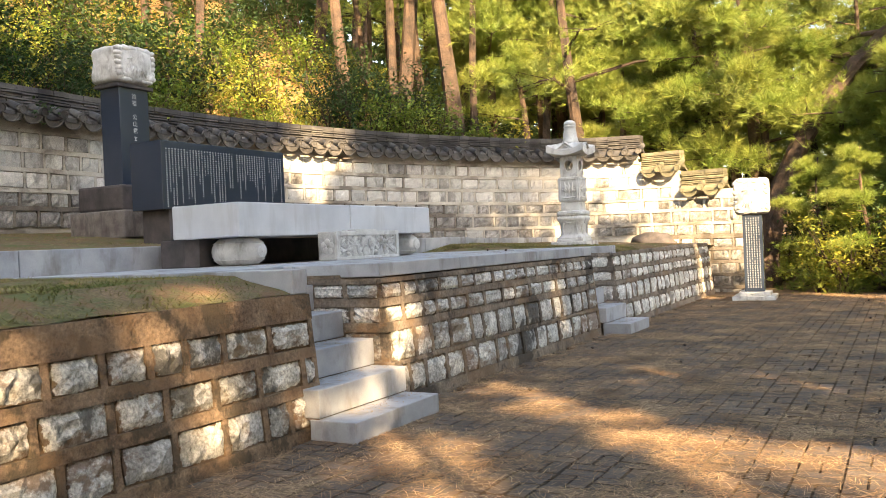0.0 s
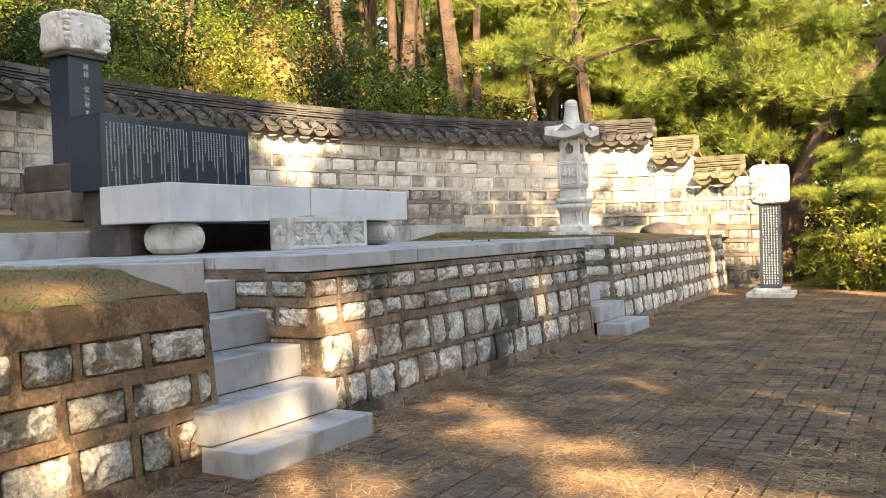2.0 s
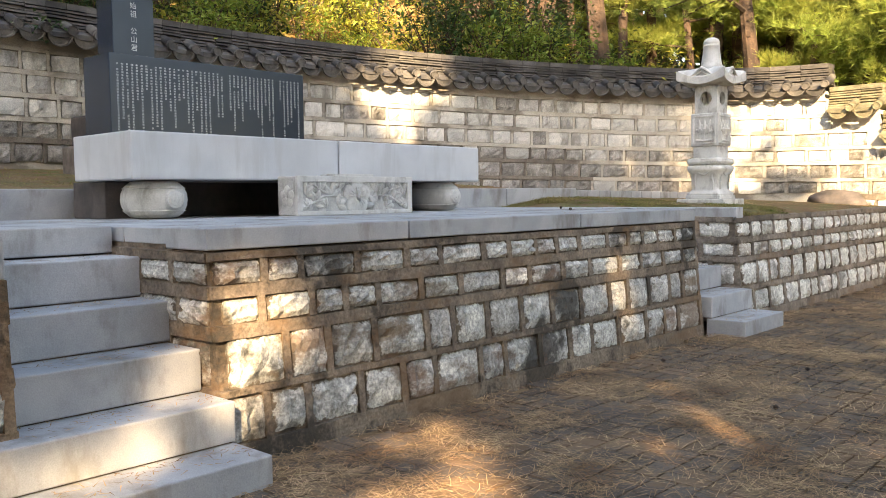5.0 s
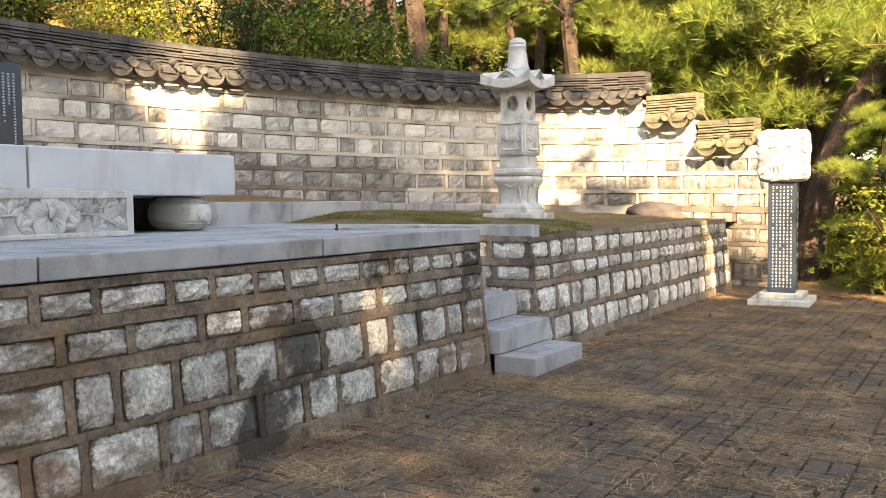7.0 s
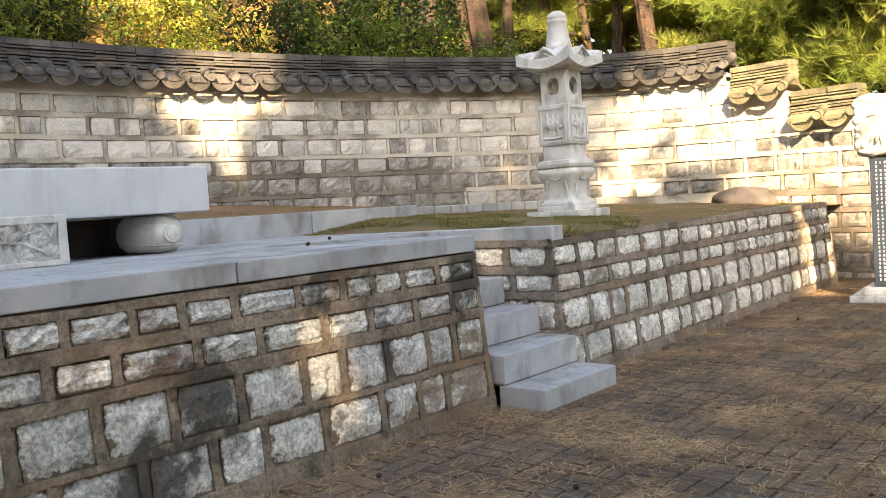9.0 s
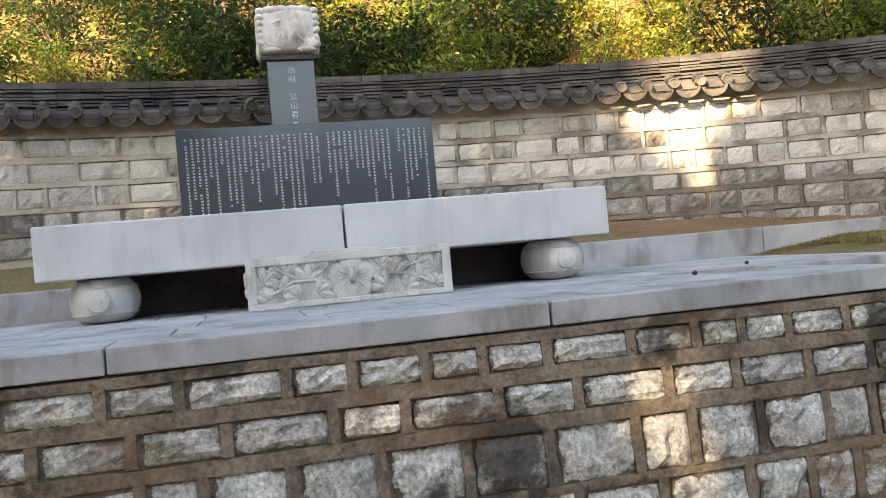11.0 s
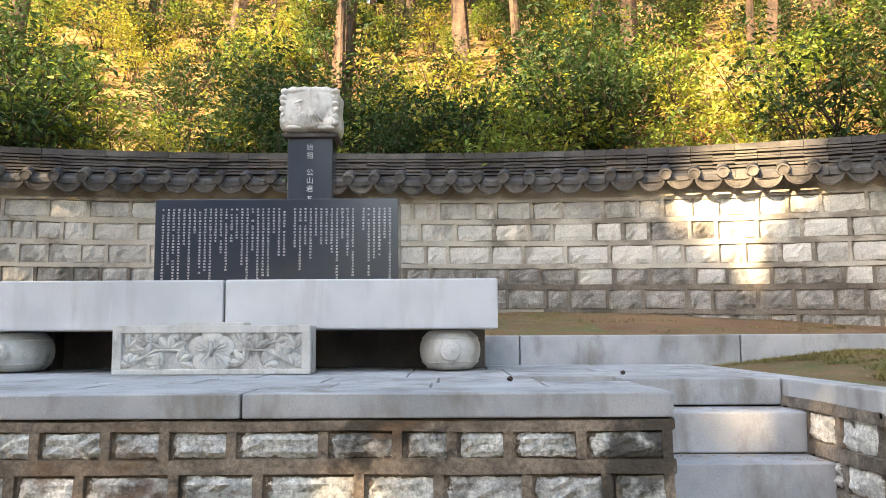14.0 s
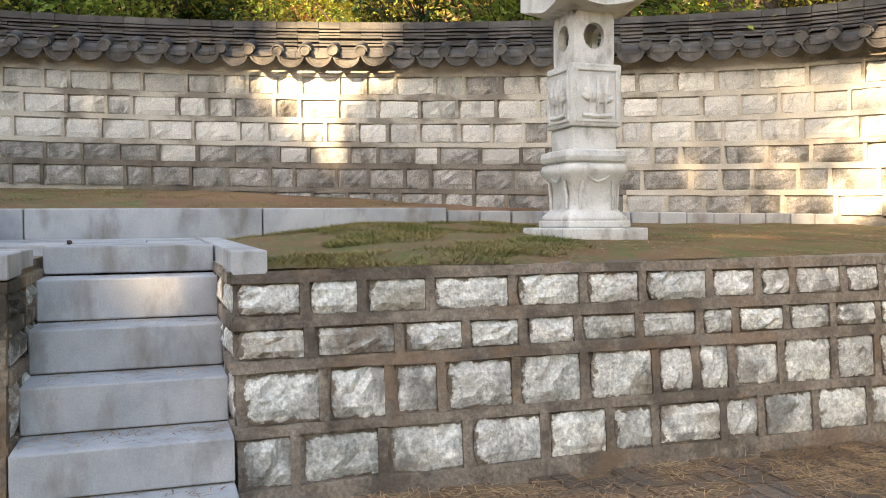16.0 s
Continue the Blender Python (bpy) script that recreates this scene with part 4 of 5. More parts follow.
# fire chamber: four walls, each with a round opening cut through
for ang in range(4):
    bm = bmesh.new()
    n, w, z0, z1, r, zc = 24, 0.152, 1.185, 1.54, 0.078, 1.375
    outer, inner = [], []
    for x in (w, w - 0.045):
        o, q = [], []
        for i in range(n):
            a = 2 * math.pi * (i + 0.5) / n
            c, s = math.cos(a), math.sin(a)
            k = min((w - (0.0 if x == w else 0.045)) / max(abs(c), 1e-6), ((z1 - zc) if s > 0 else (zc - z0)) / max(abs(s), 1e-6))
            o.append(bm.verts.new((x, k * c, zc + k * s)))
            q.append(bm.verts.new((x, r * c, zc + 1.15 * r * s)))
        outer.append(o)
        inner.append(q)
    for i in range(n):
        j = (i + 1) % n
        bm.faces.new((outer[0][i], outer[0][j], inner[0][j], inner[0][i]))
        bm.faces.new((outer[1][j], outer[1][i], inner[1][i], inner[1][j]))
        bm.faces.new((inner[0][i], inner[0][j], inner[1][j], inner[1][i]))
        bm.faces.new((outer[0][j], outer[0][i], outer[1][i], outer[1][j]))
    ob = part("fire_chamber_wall", bm, M_CARVED, lan)
    ob.matrix_basis = Matrix.Rotation(math.pi / 2 * ang, 4, "Z")
# cross-gabled roof with upturned corners
bm = bmesh.new()
N = 32
for top in (0, 1):
    grid = []
    for i in range(N + 1):
        row = []
        for j in range(N + 1):
            u, v = 2 * i / N - 1, 2 * j / N - 1
            m, c = max(abs(u), abs(v)), min(abs(u), abs(v))
            half = 0.296 + 0.03 * (c / max(m, 1e-6)) ** 4 * m
            lift = 0.065 * (abs(u) * abs(v)) ** 1.5
            if top:
                hip = 0.035 + 0.20 * (1 - m) ** 0.8 + 0.035 * max(0.0, (c - 0.6 * m) / 0.4) * m
                gable = 0.165 - 0.30 * c if 0.10 < m < 0.90 else 0.0
                z = 1.60 + lift + max(hip, gable)
            else:
                z = 1.535 + lift + 0.03 * max(0.0, m - 0.55)
            row.append(bm.verts.new((u * half, v * half, z)))
        grid.append(row)
    for i in range(N):
        for j in range(N):
            q = (grid[i][j], grid[i + 1][j], grid[i + 1][j + 1], grid[i][j + 1])
            bm.faces.new(q if top else tuple(reversed(q)))
    if not top:
        low = grid
rim = lambda g: [g[i][0] for i in range(N)] + [g[N][j] for j in range(N)] + [g[i][N] for i in range(N, 0, -1)] + [g[0][j] for j in range(N, 0, -1)]
a, b = rim(low), rim(grid)
for i in range(len(a)):
    j = (i + 1) % len(a)
    bm.faces.new((a[i], a[j], b[j], b[i]))
part("curved_roof", bm, M_CARVED, lan)
for ang in range(4):
    bm = bmesh.new()
    stem(bm, [(0.282, -0.16, 1.635), (0.280, -0.08, 1.70), (0.280, 0.0, 1.755), (0.280, 0.08, 1.70), (0.282, 0.16, 1.635)], [0.012, 0.017, 0.020, 0.017, 0.012])
    stem(bm, [(0.284, -0.075, 1.65), (0.286, 0.0, 1.705), (0.284, 0.075, 1.65)], [0.008, 0.012, 0.008])
    ob = part("roof_gable", bm, M_CARVED, lan)
    ob.matrix_basis = Matrix.Rotation(math.pi / 2 * ang, 4, "Z")
bm = bmesh.new()
lathe(bm, [(0.15, 1.74), (0.142, 1.80), (0.132, 1.815), (0.120, 1.88), (0.108, 1.97), (0.100, 2.035), (0.107, 2.042), (0.107, 2.06), (0.099, 2.067), (0.099, 2.082), (0.104, 2.09), (0.102, 2.105), (0.088, 2.135), (0.05, 2.158), (0.015, 2.163)], 24)
smooth(part("finial", bm, M_CARVED, lan))


# ---- inscribed pillar with carved head ----
pil = thing("inscribed_pillar", (-2.46, 16.15, 0.0), "black inscribed pillar with a white carved head on a stepped base", "stone pillar", rz=4.0)
part("base_plate", boxed(-0.36, 0.36, -0.42, 0.42, 0, 0.075, 0.01), M_CARVED, pil)
part("upper_plate", boxed(-0.27, 0.27, -0.32, 0.32, 0.075, 0.14, 0.01), M_CARVED, pil)
part("shaft", boxed(-0.165, 0.165, -0.13, 0.13, 0.14, 1.52, 0.006), M_BLACK, pil, "polished black stone shaft with writing")
bm = bmesh.new()
bars(bm, 0.0, -0.125, 0.13, 0.2, 1.48, 6, 30, random.Random(5), 0.15)
ob = part("inscription", bm, M_INSCR_DIM, pil, "columns of pale engraved characters")
ob.matrix_basis = Matrix.Translation((0, -0.1325, 0)) @ Matrix.Rotation(radians(-90), 4, "Z")
bm = bmesh.new()
bars(bm, 0.1675, -0.05, 0.05, 0.3, 1.42, 1, 9, random.Random(8), 0.0)
part("side_inscription", bm, M_INSCR_DIM, pil, "single column of engraved characters")
carved_head(pil, 0.44, 0.60, 0.66, 1.85, 9.1, M_CARVED, -90, "white carved stone head with coiled relief")

# half-buried boulder at the foot of the wall
bm = bmesh.new()
bmesh.ops.create_icosphere(bm, subdivisions=4, radius=1.0)
for v in bm.verts:
    v.co *= 1 + 0.25 * noise.noise(v.co * 1.3)
    v.co = Vector((v.co.x * 0.48, v.co.y * 0.22, v.co.z * 0.20))
bld = smooth(solid("boulder", bm, M_BLACK_DULL, "dark rounded boulder half buried at the wall's foot", "boulder"))
bld.location = (-4.75, 18.05, 1.09)


# ---- plants ----
class Soup:
    """Collects triangles and quads for one from_pydata mesh."""

    def __init__(self):
        self.v, self.f = [], []

    def face(self, *pts):
        b = len(self.v)
        self.v += [tuple(p) for p in pts]
        self.f.append(tuple(range(b, b + len(pts))))

    def shared(self, pts, faces):
        b = len(self.v)
        self.v += [tuple(p) for p in pts]
        self.f += [tuple(b + i for i in f) for f in faces]

    def mesh(self, name, material):
        me = bpy.data.meshes.new(name)
        me.from_pydata(self.v, [], self.f)
        me.materials.append(material)
        return me


def tube_into(soup, pts, radii, n=8):
    prev = None
    base = len(soup.v)
    for i, p in enumerate(pts):
        d = (pts[min(i + 1, len(pts) - 1)] - pts[max(i - 1, 0)]).normalized()
        u = d.cross(Vector((0.3, 0.9, 0.1))).normalized()
        w = d.cross(u)
        for k in range(n):
            a = 2 * math.pi * k / n
            soup.v.append(tuple(p + (u * math.cos(a) + w * math.sin(a)) * radii[i] * (1 + 0.12 * math.sin(k * 2.3 + i))))
        if i:
            for k in range(n):
                j = (k + 1) % n
                o = base + (i - 1) * n
                soup.f.append((o + k, o + j, o + n + j, o + n + k))


def leaf_into(soup, c, size, rng, narrow=0.5):
    d = Vector((rng.gauss(0, 1), rng.gauss(0, 1), rng.gauss(0, 0.6) - 0.15)).normalized()
    q = d.cross(Vector((rng.gauss(0, 0.5), rng.gauss(0, 0.5), 1))).normalized()
    n = q.cross(d) * (size * 0.1)
    soup.shared((c, c + d * size * 0.45 + q * size * narrow * 0.5 + n, c + d * size, c + d * size * 0.45 - q * size * narrow * 0.5 + n), ((0, 1, 2), (0, 2, 3)))


def bush_model(seed, material, leaves, size, height, spread):
    """A shrub: thin stems that fork, with leaves in sprays round their ends."""
    rng = random.Random(seed)
    stems, foliage = Soup(), Soup()
    ends = []
    for k in range(9):
        a, r = rng.uniform(0, 6.28), rng.uniform(0.3, 1.0) * spread
        h = height * rng.uniform(0.55, 1.0)
        pts = [Vector((0.08 * math.cos(a), 0.08 * math.sin(a), 0))]
        for i in range(1, 5):
            f = i / 4
            pts.append(Vector((r * math.cos(a) * f ** 1.3, r * math.sin(a) * f ** 1.3, h * f)) + Vector((rng.gauss(0, 0.05), rng.gauss(0, 0.05), 0)))
        tube_into(stems, pts, [0.018, 0.014, 0.011, 0.008, 0.004], 5)
        ends += [pts[2], pts[3], pts[4], pts[4]]
        for i in range(3):
            e = pts[rng.choice((2, 3, 4))] + Vector((rng.gauss(0, 0.3) * spread, rng.gauss(0, 0.3) * spread, rng.gauss(0.08, 0.14) * height))
            tube_into(stems, [pts[2], (pts[2] + e) / 2 + Vector((0, 0, 0.04)), e], [0.009, 0.007, 0.003], 4)
            ends += [e, e]
    for _ in range(leaves):
        e = rng.choice(ends)
        p = e + Vector((rng.gauss(0, 0.13), rng.gauss(0, 0.13), rng.gauss(0, 0.10))) * (spread + 0.3)
        if p.z > 0.02:
            leaf_into(foliage, p, size * rng.uniform(0.6, 1.3), rng)
    root = thing("bush", (0, 0, -50), "leafy wild shrub on the hillside behind the wall", "bush", "hillside shrubs")
    for nm, me in (("woody_stem", stems.mesh("woody_stem", M_BARK)), ("leaves", foliage.mesh("leaves", material))):
        new(nm, me).parent = root
    return root


def tuft_into(soup, c, d, size, rng, n=11, wide=0.05):
    """A burst of long pine needles about the way d."""
    for _ in range(n):
        v = (d + Vector((rng.gauss(0, 0.65), rng.gauss(0, 0.65), rng.gauss(0, 0.55)))).normalized()
        q = v.cross(Vector((rng.gauss(0, 1), rng.gauss(0, 1), rng.gauss(0, 1)))).normalized() * size * wide
        soup.face(c - q, c + q, c + v * size * rng.uniform(0.7, 1.15))


def bare(x, y, z):
    """Openings cut into the sunward crowns so light patches land on court and wall."""
    k = math.tan(radians(SUN_EL)) * math.sqrt(2)
    v, w = y - (9 - x), z + k * (9 - x)
    if v > 0.95 and w > (15.0 if v < 1.9 else 14.1 - 0.40 * (v - 0.95)) and noise.noise((v * 1.7, w * 1.7, 5)) > (-0.22 if v > 2.4 else 0.02):
        return True
    if 3.9 < v < 5.4 and w > 10.1 or v > 6.4 and w < 12.5:
        return True
    ragged = noise.noise((v * 4.2, w * 3.4, 6)) < -0.26
    streak = noise.noise((v * 1.25, w * 0.7, 11)) + 0.35 * noise.noise((v * 2.6, w * 1.8, 2))
    if w < 9.7 and not ragged and streak > (-0.04 if -9.0 < v < -2.2 and w > 6.6 else 0.30):
        return True
    if -13.5 < v < -7.4 and 9.7 < w < 13.6 and not ragged and noise.noise((v * 1.9, w * 1.9, 8)) + 0.35 * noise.noise((v * 4, w * 4, 3)) > -0.13:
        return True
    gaps = ((-5.6, 17.75, 1.35, 0.9), (-5.5, 16.7, 0.4, 0.7), (-1.0, 16.2, 0.4, 0.35), (-0.2, 15.2, 0.4, 0.4), (-1.9, 15.4, 0.3, 0.3),
            (-3.75, 8.85, 0.45, 0.75), (-5.3, 8.85, 0.5, 0.85), (-4.65, 7.4, 0.5, 0.7), (-7.2, 8.85, 0.55, 0.7), (-2.5, 7.6, 0.45, 0.55), (-5.6, 7.8, 0.45, 0.6), (-2.6, 8.35, 0.5, 0.4),
            (-2.25, 11.4, 0.4, 0.35), (-3.3, 10.5, 0.5, 0.45), (-4.7, 10.6, 0.4, 0.3), (-1.7, 11.4, 0.35, 0.5), (-6.9, 10.5, 0.65, 0.55), (-7.3, 9.8, 0.5, 0.4), (-3.0, 9.9, 0.5, 0.22), (-4.4, 10.4, 0.2, 0.3), (-2.7, 10.6, 0.3, 0.3), (-13.0, 17.3, 0.3, 0.5), (-11.3, 18.2, 0.3, 0.3))
    return any(((v - a) / c) ** 2 + ((w - b) / d) ** 2 < 1 for a, b, c, d in gaps)


def pine_model(seed, height, radius, lean, first, needles, material, limbs=12, tuft=0.2, spread=0.30, wide=0.05, open_at=None, bend=1.0):
    """A red pine: a bent tapering trunk, limbs from a height first upwards, twigs, and pads of needle tufts."""
    rng = random.Random(seed)
    wood, foliage = Soup(), Soup()
    n = 11
    pts, rad = [], []
    b1, b2 = rng.uniform(0, 6), rng.uniform(0, 6)
    for i in range(n + 1):
        f = i / n
        pts.append(Vector((lean[0] * f ** bend * height + 0.22 * math.sin(3.5 * f + b1) - 0.22 * math.sin(b1), lean[1] * f * height + 0.22 * math.sin(3.1 * f + b2) - 0.22 * math.sin(b2), height * f - 0.3)))
        rad.append(radius * (1.25 if i == 0 else 1.0) * (1 - 0.8 * f))
    tube_into(wood, pts, rad, 10)
    pads = []
    for k in range(limbs):
        f = first + (1 - first) * (k + rng.random()) / limbs
        i = min(n - 1, int(f * n))
        p0 = pts[i].lerp(pts[i + 1], f * n - i)
        a = rng.uniform(0, 6.28)
        ln_ = height * spread * (1.15 - 0.75 * f) * rng.uniform(0.7, 1.2)
        mid = p0 + Vector((math.cos(a), math.sin(a), 0.12)) * ln_ * 0.5
        end = p0 + Vector((math.cos(a), math.sin(a), rng.uniform(-0.12, 0.2))) * ln_
        r0 = radius * (1 - 0.75 * f) * 0.42
        tube_into(wood, [p0, mid, end], [r0, r0 * 0.65, r0 * 0.25], 6)
        for _ in range(4):
            q = mid.lerp(end, rng.random())
            e = q + Vector((rng.gauss(0, 1), rng.gauss(0, 1), rng.gauss(0.1, 0.35))).normalized() * ln_ * rng.uniform(0.2, 0.42)
            tube_into(wood, [q, (q + e) / 2, e], [r0 * 0.3, r0 * 0.2, 0.006], 4)
            pads += [(e, 0.32 * ln_), ((q + e) / 2, 0.25 * ln_)]
        pads.append((end, 0.35 * ln_))
    pads.append((pts[-1], 0.8))
    for _ in range(needles):
        c, r = rng.choice(pads)
        off = Vector((rng.gauss(0, 0.55), rng.gauss(0, 0.55), rng.gauss(0, 0.26)))
        p = c + off * r
        if open_at and bare(p.x + open_at[0], p.y + open_at[1], p.z):
            continue
        tuft_into(foliage, p, (off + Vector((0, 0, 0.5))).normalized(), tuft * rng.uniform(0.75, 1.25), rng, 20 if wide < 0.03 else 11, wide)
    root = thing("pine_tree", (0, 0, -60), "red pine with flaking reddish bark and needle crown", "pine tree", "pines round the wall")
    for nm, me in (("trunk", wood.mesh("trunk", M_BARK)), ("crown", foliage.mesh("crown", material))):
        ob = new(nm, me)
        ob.parent = root
    return root


def remove_model(root):
    for ob in (*root.children_recursive, root):
        bpy.data.objects.remove(ob)


def set_out(models, places, rng, s0, s1, sink=0.05):
    for i, (x, y, k) in enumerate(places):
        m = models[k % len(models)]
        copy_thing(m, pose(x, y, ground_z(x, y) - sink, rng.uniform(-4, 4), rng.uniform(-4, 4), rng.uniform(0, 360)) @ Matrix.Diagonal((1, 1, 1, 1))).scale = [rng.uniform(s0, s1)] * 3


rng = random.Random(5)
BUSH = [bush_model(1, M_LEAF[0], 1000, 0.085, 1.0, 0.6), bush_model(2, M_LEAF[1], 1100, 0.095, 1.1, 0.6), bush_model(3, M_LEAF[2], 1500, 0.095, 1.4, 0.7), bush_model(4, M_LEAF[0], 900, 0.07, 0.8, 0.55), bush_model(6, M_LEAF[3], 480, 0.07, 0.7, 0.5)]
spots = []
for ring_d, count, kinds in ((0.7, 46, (0, 0, 1, 1, 3, 4, 2)), (1.7, 28, (0, 1, 2, 2, 3, 4)), (3.2, 22, (0, 2, 2, 1, 3, 4)), (5.2, 22, (0, 1, 2, 1, 3)), (7.8, 28, (0, 2, 1, 0, 3)), (11, 40, (0, 2, 2, 1)), (15, 44, (2, 1, 2, 0)), (19, 44, (2, 2, 1))):
    for i in range(count):
        ang = radians(-34 + 96 * (i + rng.random()) / count)
        r = RAD + 0.35 + ring_d + rng.uniform(-0.5, 0.6) - (min(1.0, max(0, math.degrees(ang) - 37) / 14) * 1.9)
        if CY + r * math.sin(ang) < 19.5 and CX - r * math.cos(ang) > -8.2:
            continue
        spots.append((CX - r * math.cos(ang), CY + r * math.sin(ang), rng.choice(kinds)))
set_out(BUSH, spots, rng, 0.65, 1.35)
thicket = []
for i in range(26):
    ang, r = radians(rng.uniform(-36, 9)), RAD + rng.uniform(2.2, 15)
    thicket.append((CX - r * math.cos(ang), CY + r * math.sin(ang), rng.choice((2, 1, 0))))
set_out(BUSH, thicket, rng, 0.8, 1.6)
# deep-green shrubs close behind the tall stele, their dark colour carrying part of the shade
set_out(BUSH, [(CX - (RAD + d) * math.cos(radians(a)), CY + (RAD + d) * math.sin(radians(a)), k) for a, d, k in ((-6.5, 0.9, 2), (-4.6, 1.3, 2), (-3.0, 0.9, 2), (-1.2, 1.6, 2), (0.6, 1.0, 2), (2.4, 1.2, 2), (4.0, 0.9, 2), (5.4, 1.4, 2), (-5.4, 2.2, 2), (3.1, 2.3, 2), (-2.0, 2.6, 1))], rng, 0.8, 1.15)
for i in range(20):
    ang, r = radians(rng.uniform(4, 24)), RAD + rng.uniform(1.2, 6.5)
    set_out(BUSH, [(CX - r * math.cos(ang), CY + r * math.sin(ang), rng.choice((2, 1, 1, 0, 2)))], rng, 0.7, 1.25)
# hedge-like growth beyond the paved court, right of the pillar
edge = [(-1.6 + 0.62 * i + rng.uniform(-0.3, 0.3), 18.3 + 0.9 * (j) - 0.42 * i + rng.uniform(-0.4, 0.4), rng.choice((1, 1, 2, 0, 3))) for i in range(11) for j in range(3)]
set_out(BUSH, edge, rng, 0.7, 1.3)

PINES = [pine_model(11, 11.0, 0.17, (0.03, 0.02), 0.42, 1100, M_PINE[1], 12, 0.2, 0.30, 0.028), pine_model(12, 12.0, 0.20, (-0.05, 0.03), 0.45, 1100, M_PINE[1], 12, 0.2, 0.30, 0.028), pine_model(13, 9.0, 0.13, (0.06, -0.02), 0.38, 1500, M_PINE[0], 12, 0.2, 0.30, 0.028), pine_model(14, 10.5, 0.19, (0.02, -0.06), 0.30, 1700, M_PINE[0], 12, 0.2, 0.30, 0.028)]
EDGE = [pine_model(23, 4.2, 0.09, (0.05, 0.0), 0.06, 2300, M_PINE[0], 20, 0.20, 0.30, 0.022)]
LOW = [pine_model(21, 5.2, 0.10, (0.05, 0.0), 0.36, 2300, M_PINE[0], 18, 0.22, 0.30, 0.022), pine_model(22, 6.0, 0.11, (-0.04, 0.04), 0.36, 2300, M_PINE[0], 18, 0.22, 0.30, 0.022)]
trunks = [(-12.4, 17.9, 0), (-11.5, 19.0, 1), (-11.3, 18.4, 2), (-11.7, 20.6, 0), (-9.7, 18.9, 1), (-6.7, 19.9, 3), (-8.1, 22.3, 0), (-17.0, 22.8, 1), (-14.5, 24, 3), (-4.6, 23.5, 1), (-3.0, 20.8, 3), (-16.2, 7.4, 1), (-17.5, 13.5, 0), (-20, 10, 3), (-21, 4, 1), (-19, 18.5, 2), (-18, 0, 0), (-1.0, 22, 2), (1.5, 20.5, 1), (-24, 14, 1), (-23, 20, 0), (-13, 28, 1), (-9, 28, 0), (-5, 29, 3), (-1, 28, 1), (3, 26, 0), (-26, 8, 3), (-19, 28, 0)]
set_out(PINES, trunks, rng, 0.9, 1.25)
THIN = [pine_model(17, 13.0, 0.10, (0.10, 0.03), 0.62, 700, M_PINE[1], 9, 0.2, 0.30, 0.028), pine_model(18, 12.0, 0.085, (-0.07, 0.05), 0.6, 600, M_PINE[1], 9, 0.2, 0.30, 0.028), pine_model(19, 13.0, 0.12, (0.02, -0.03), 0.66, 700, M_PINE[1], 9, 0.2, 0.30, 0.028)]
set_out(THIN, [(-15.0, 24.7, 0), (-15.9, 28.2, 1), (-13.4, 20.4, 2), (-14.2, 21.8, 1), (-12.9, 23.0, 0), (-11.0, 21.8, 2), (-9.4, 19.1, 2), (-10.3, 24.5, 1), (-8.2, 20.6, 0), (-16.5, 21.0, 1), (-17.2, 19.0, 2), (-15.9, 7.5, 1), (-18.4, 11.2, 0), (-17.4, 16.0, 1), (-15.0, 15.4, 2)], rng, 0.9, 1.15)
for i in range(46):
    ang = radians(rng.uniform(-38, 85))
    r = RAD + rng.uniform(15, 34)
    set_out(PINES, [(CX - r * math.cos(ang), CY + r * math.sin(ang), rng.randrange(4))], rng, 0.8, 1.3)
set_out(LOW, [(-6.4, 20.9, 0), (-4.6, 21.0, 1), (-8.6, 20.3, 0), (-5.4, 21.6, 0), (-2.9, 20.6, 1), (1.2, 21.6, 0), (0.9, 18.4, 1), (2.4, 17.2, 0), (-9.8, 20.8, 1), (-7.2, 21.8, 1), (-3.6, 22.4, 0), (-1.6, 21.2, 1), (0.4, 20.8, 0), (2.2, 20.0, 1), (-11.4, 22.6, 0), (-9.0, 23.6, 1), (-6.2, 24.2, 0), (3.8, 18.2, 1)], rng, 0.95, 1.3)

set_out(EDGE, [(0.3, 18.7, 0), (0.9, 17.7, 0), (2.2, 17.0, 0), (0.5, 20.0, 0), (1.4, 19.3, 0), (3.4, 16.4, 0), (-1.0, 21.6, 0)], rng, 0.85, 1.2)
set_out(EDGE, [(-1.15, 18.9, 0), (-0.35, 18.3, 0), (-1.7, 20.9, 0)], rng, 0.68, 0.76)
set_out(LOW, [(-8.9, 22.0, 0), (-10.0, 27.0, 1), (-9.6, 24.0, 0), (-7.4, 23.2, 0), (-8.8, 25.2, 1), (-6.6, 26.2, 0), (-5.0, 25.4, 1), (-0.2, 23.6, 0), (1.0, 24.6, 1), (-1.9, 23.4, 1), (2.6, 22.6, 0), (4.4, 20.8, 1), (-10.6, 26.5, 0)], rng, 1.1, 1.5)
set_out(BUSH, [(-1.9 + 0.9 * i, 22.4 - 0.35 * i, (2, 1, 2, 0)[i % 4]) for i in range(8)], rng, 1.2, 1.7)
# a big pine that leans over the end of the wall
t = pine_model(15, 9.0, 0.30, (0.94, 0.02), 0.5, 1500, M_PINE[0], 12, 0.22, 0.26, 0.022, None, 2.6)
t.matrix_world = pose(-2.87, 19.8, 0.1)
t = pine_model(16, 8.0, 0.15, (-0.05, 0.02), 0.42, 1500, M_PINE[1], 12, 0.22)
t.matrix_world = pose(-3.2, 20.9, 0.6)

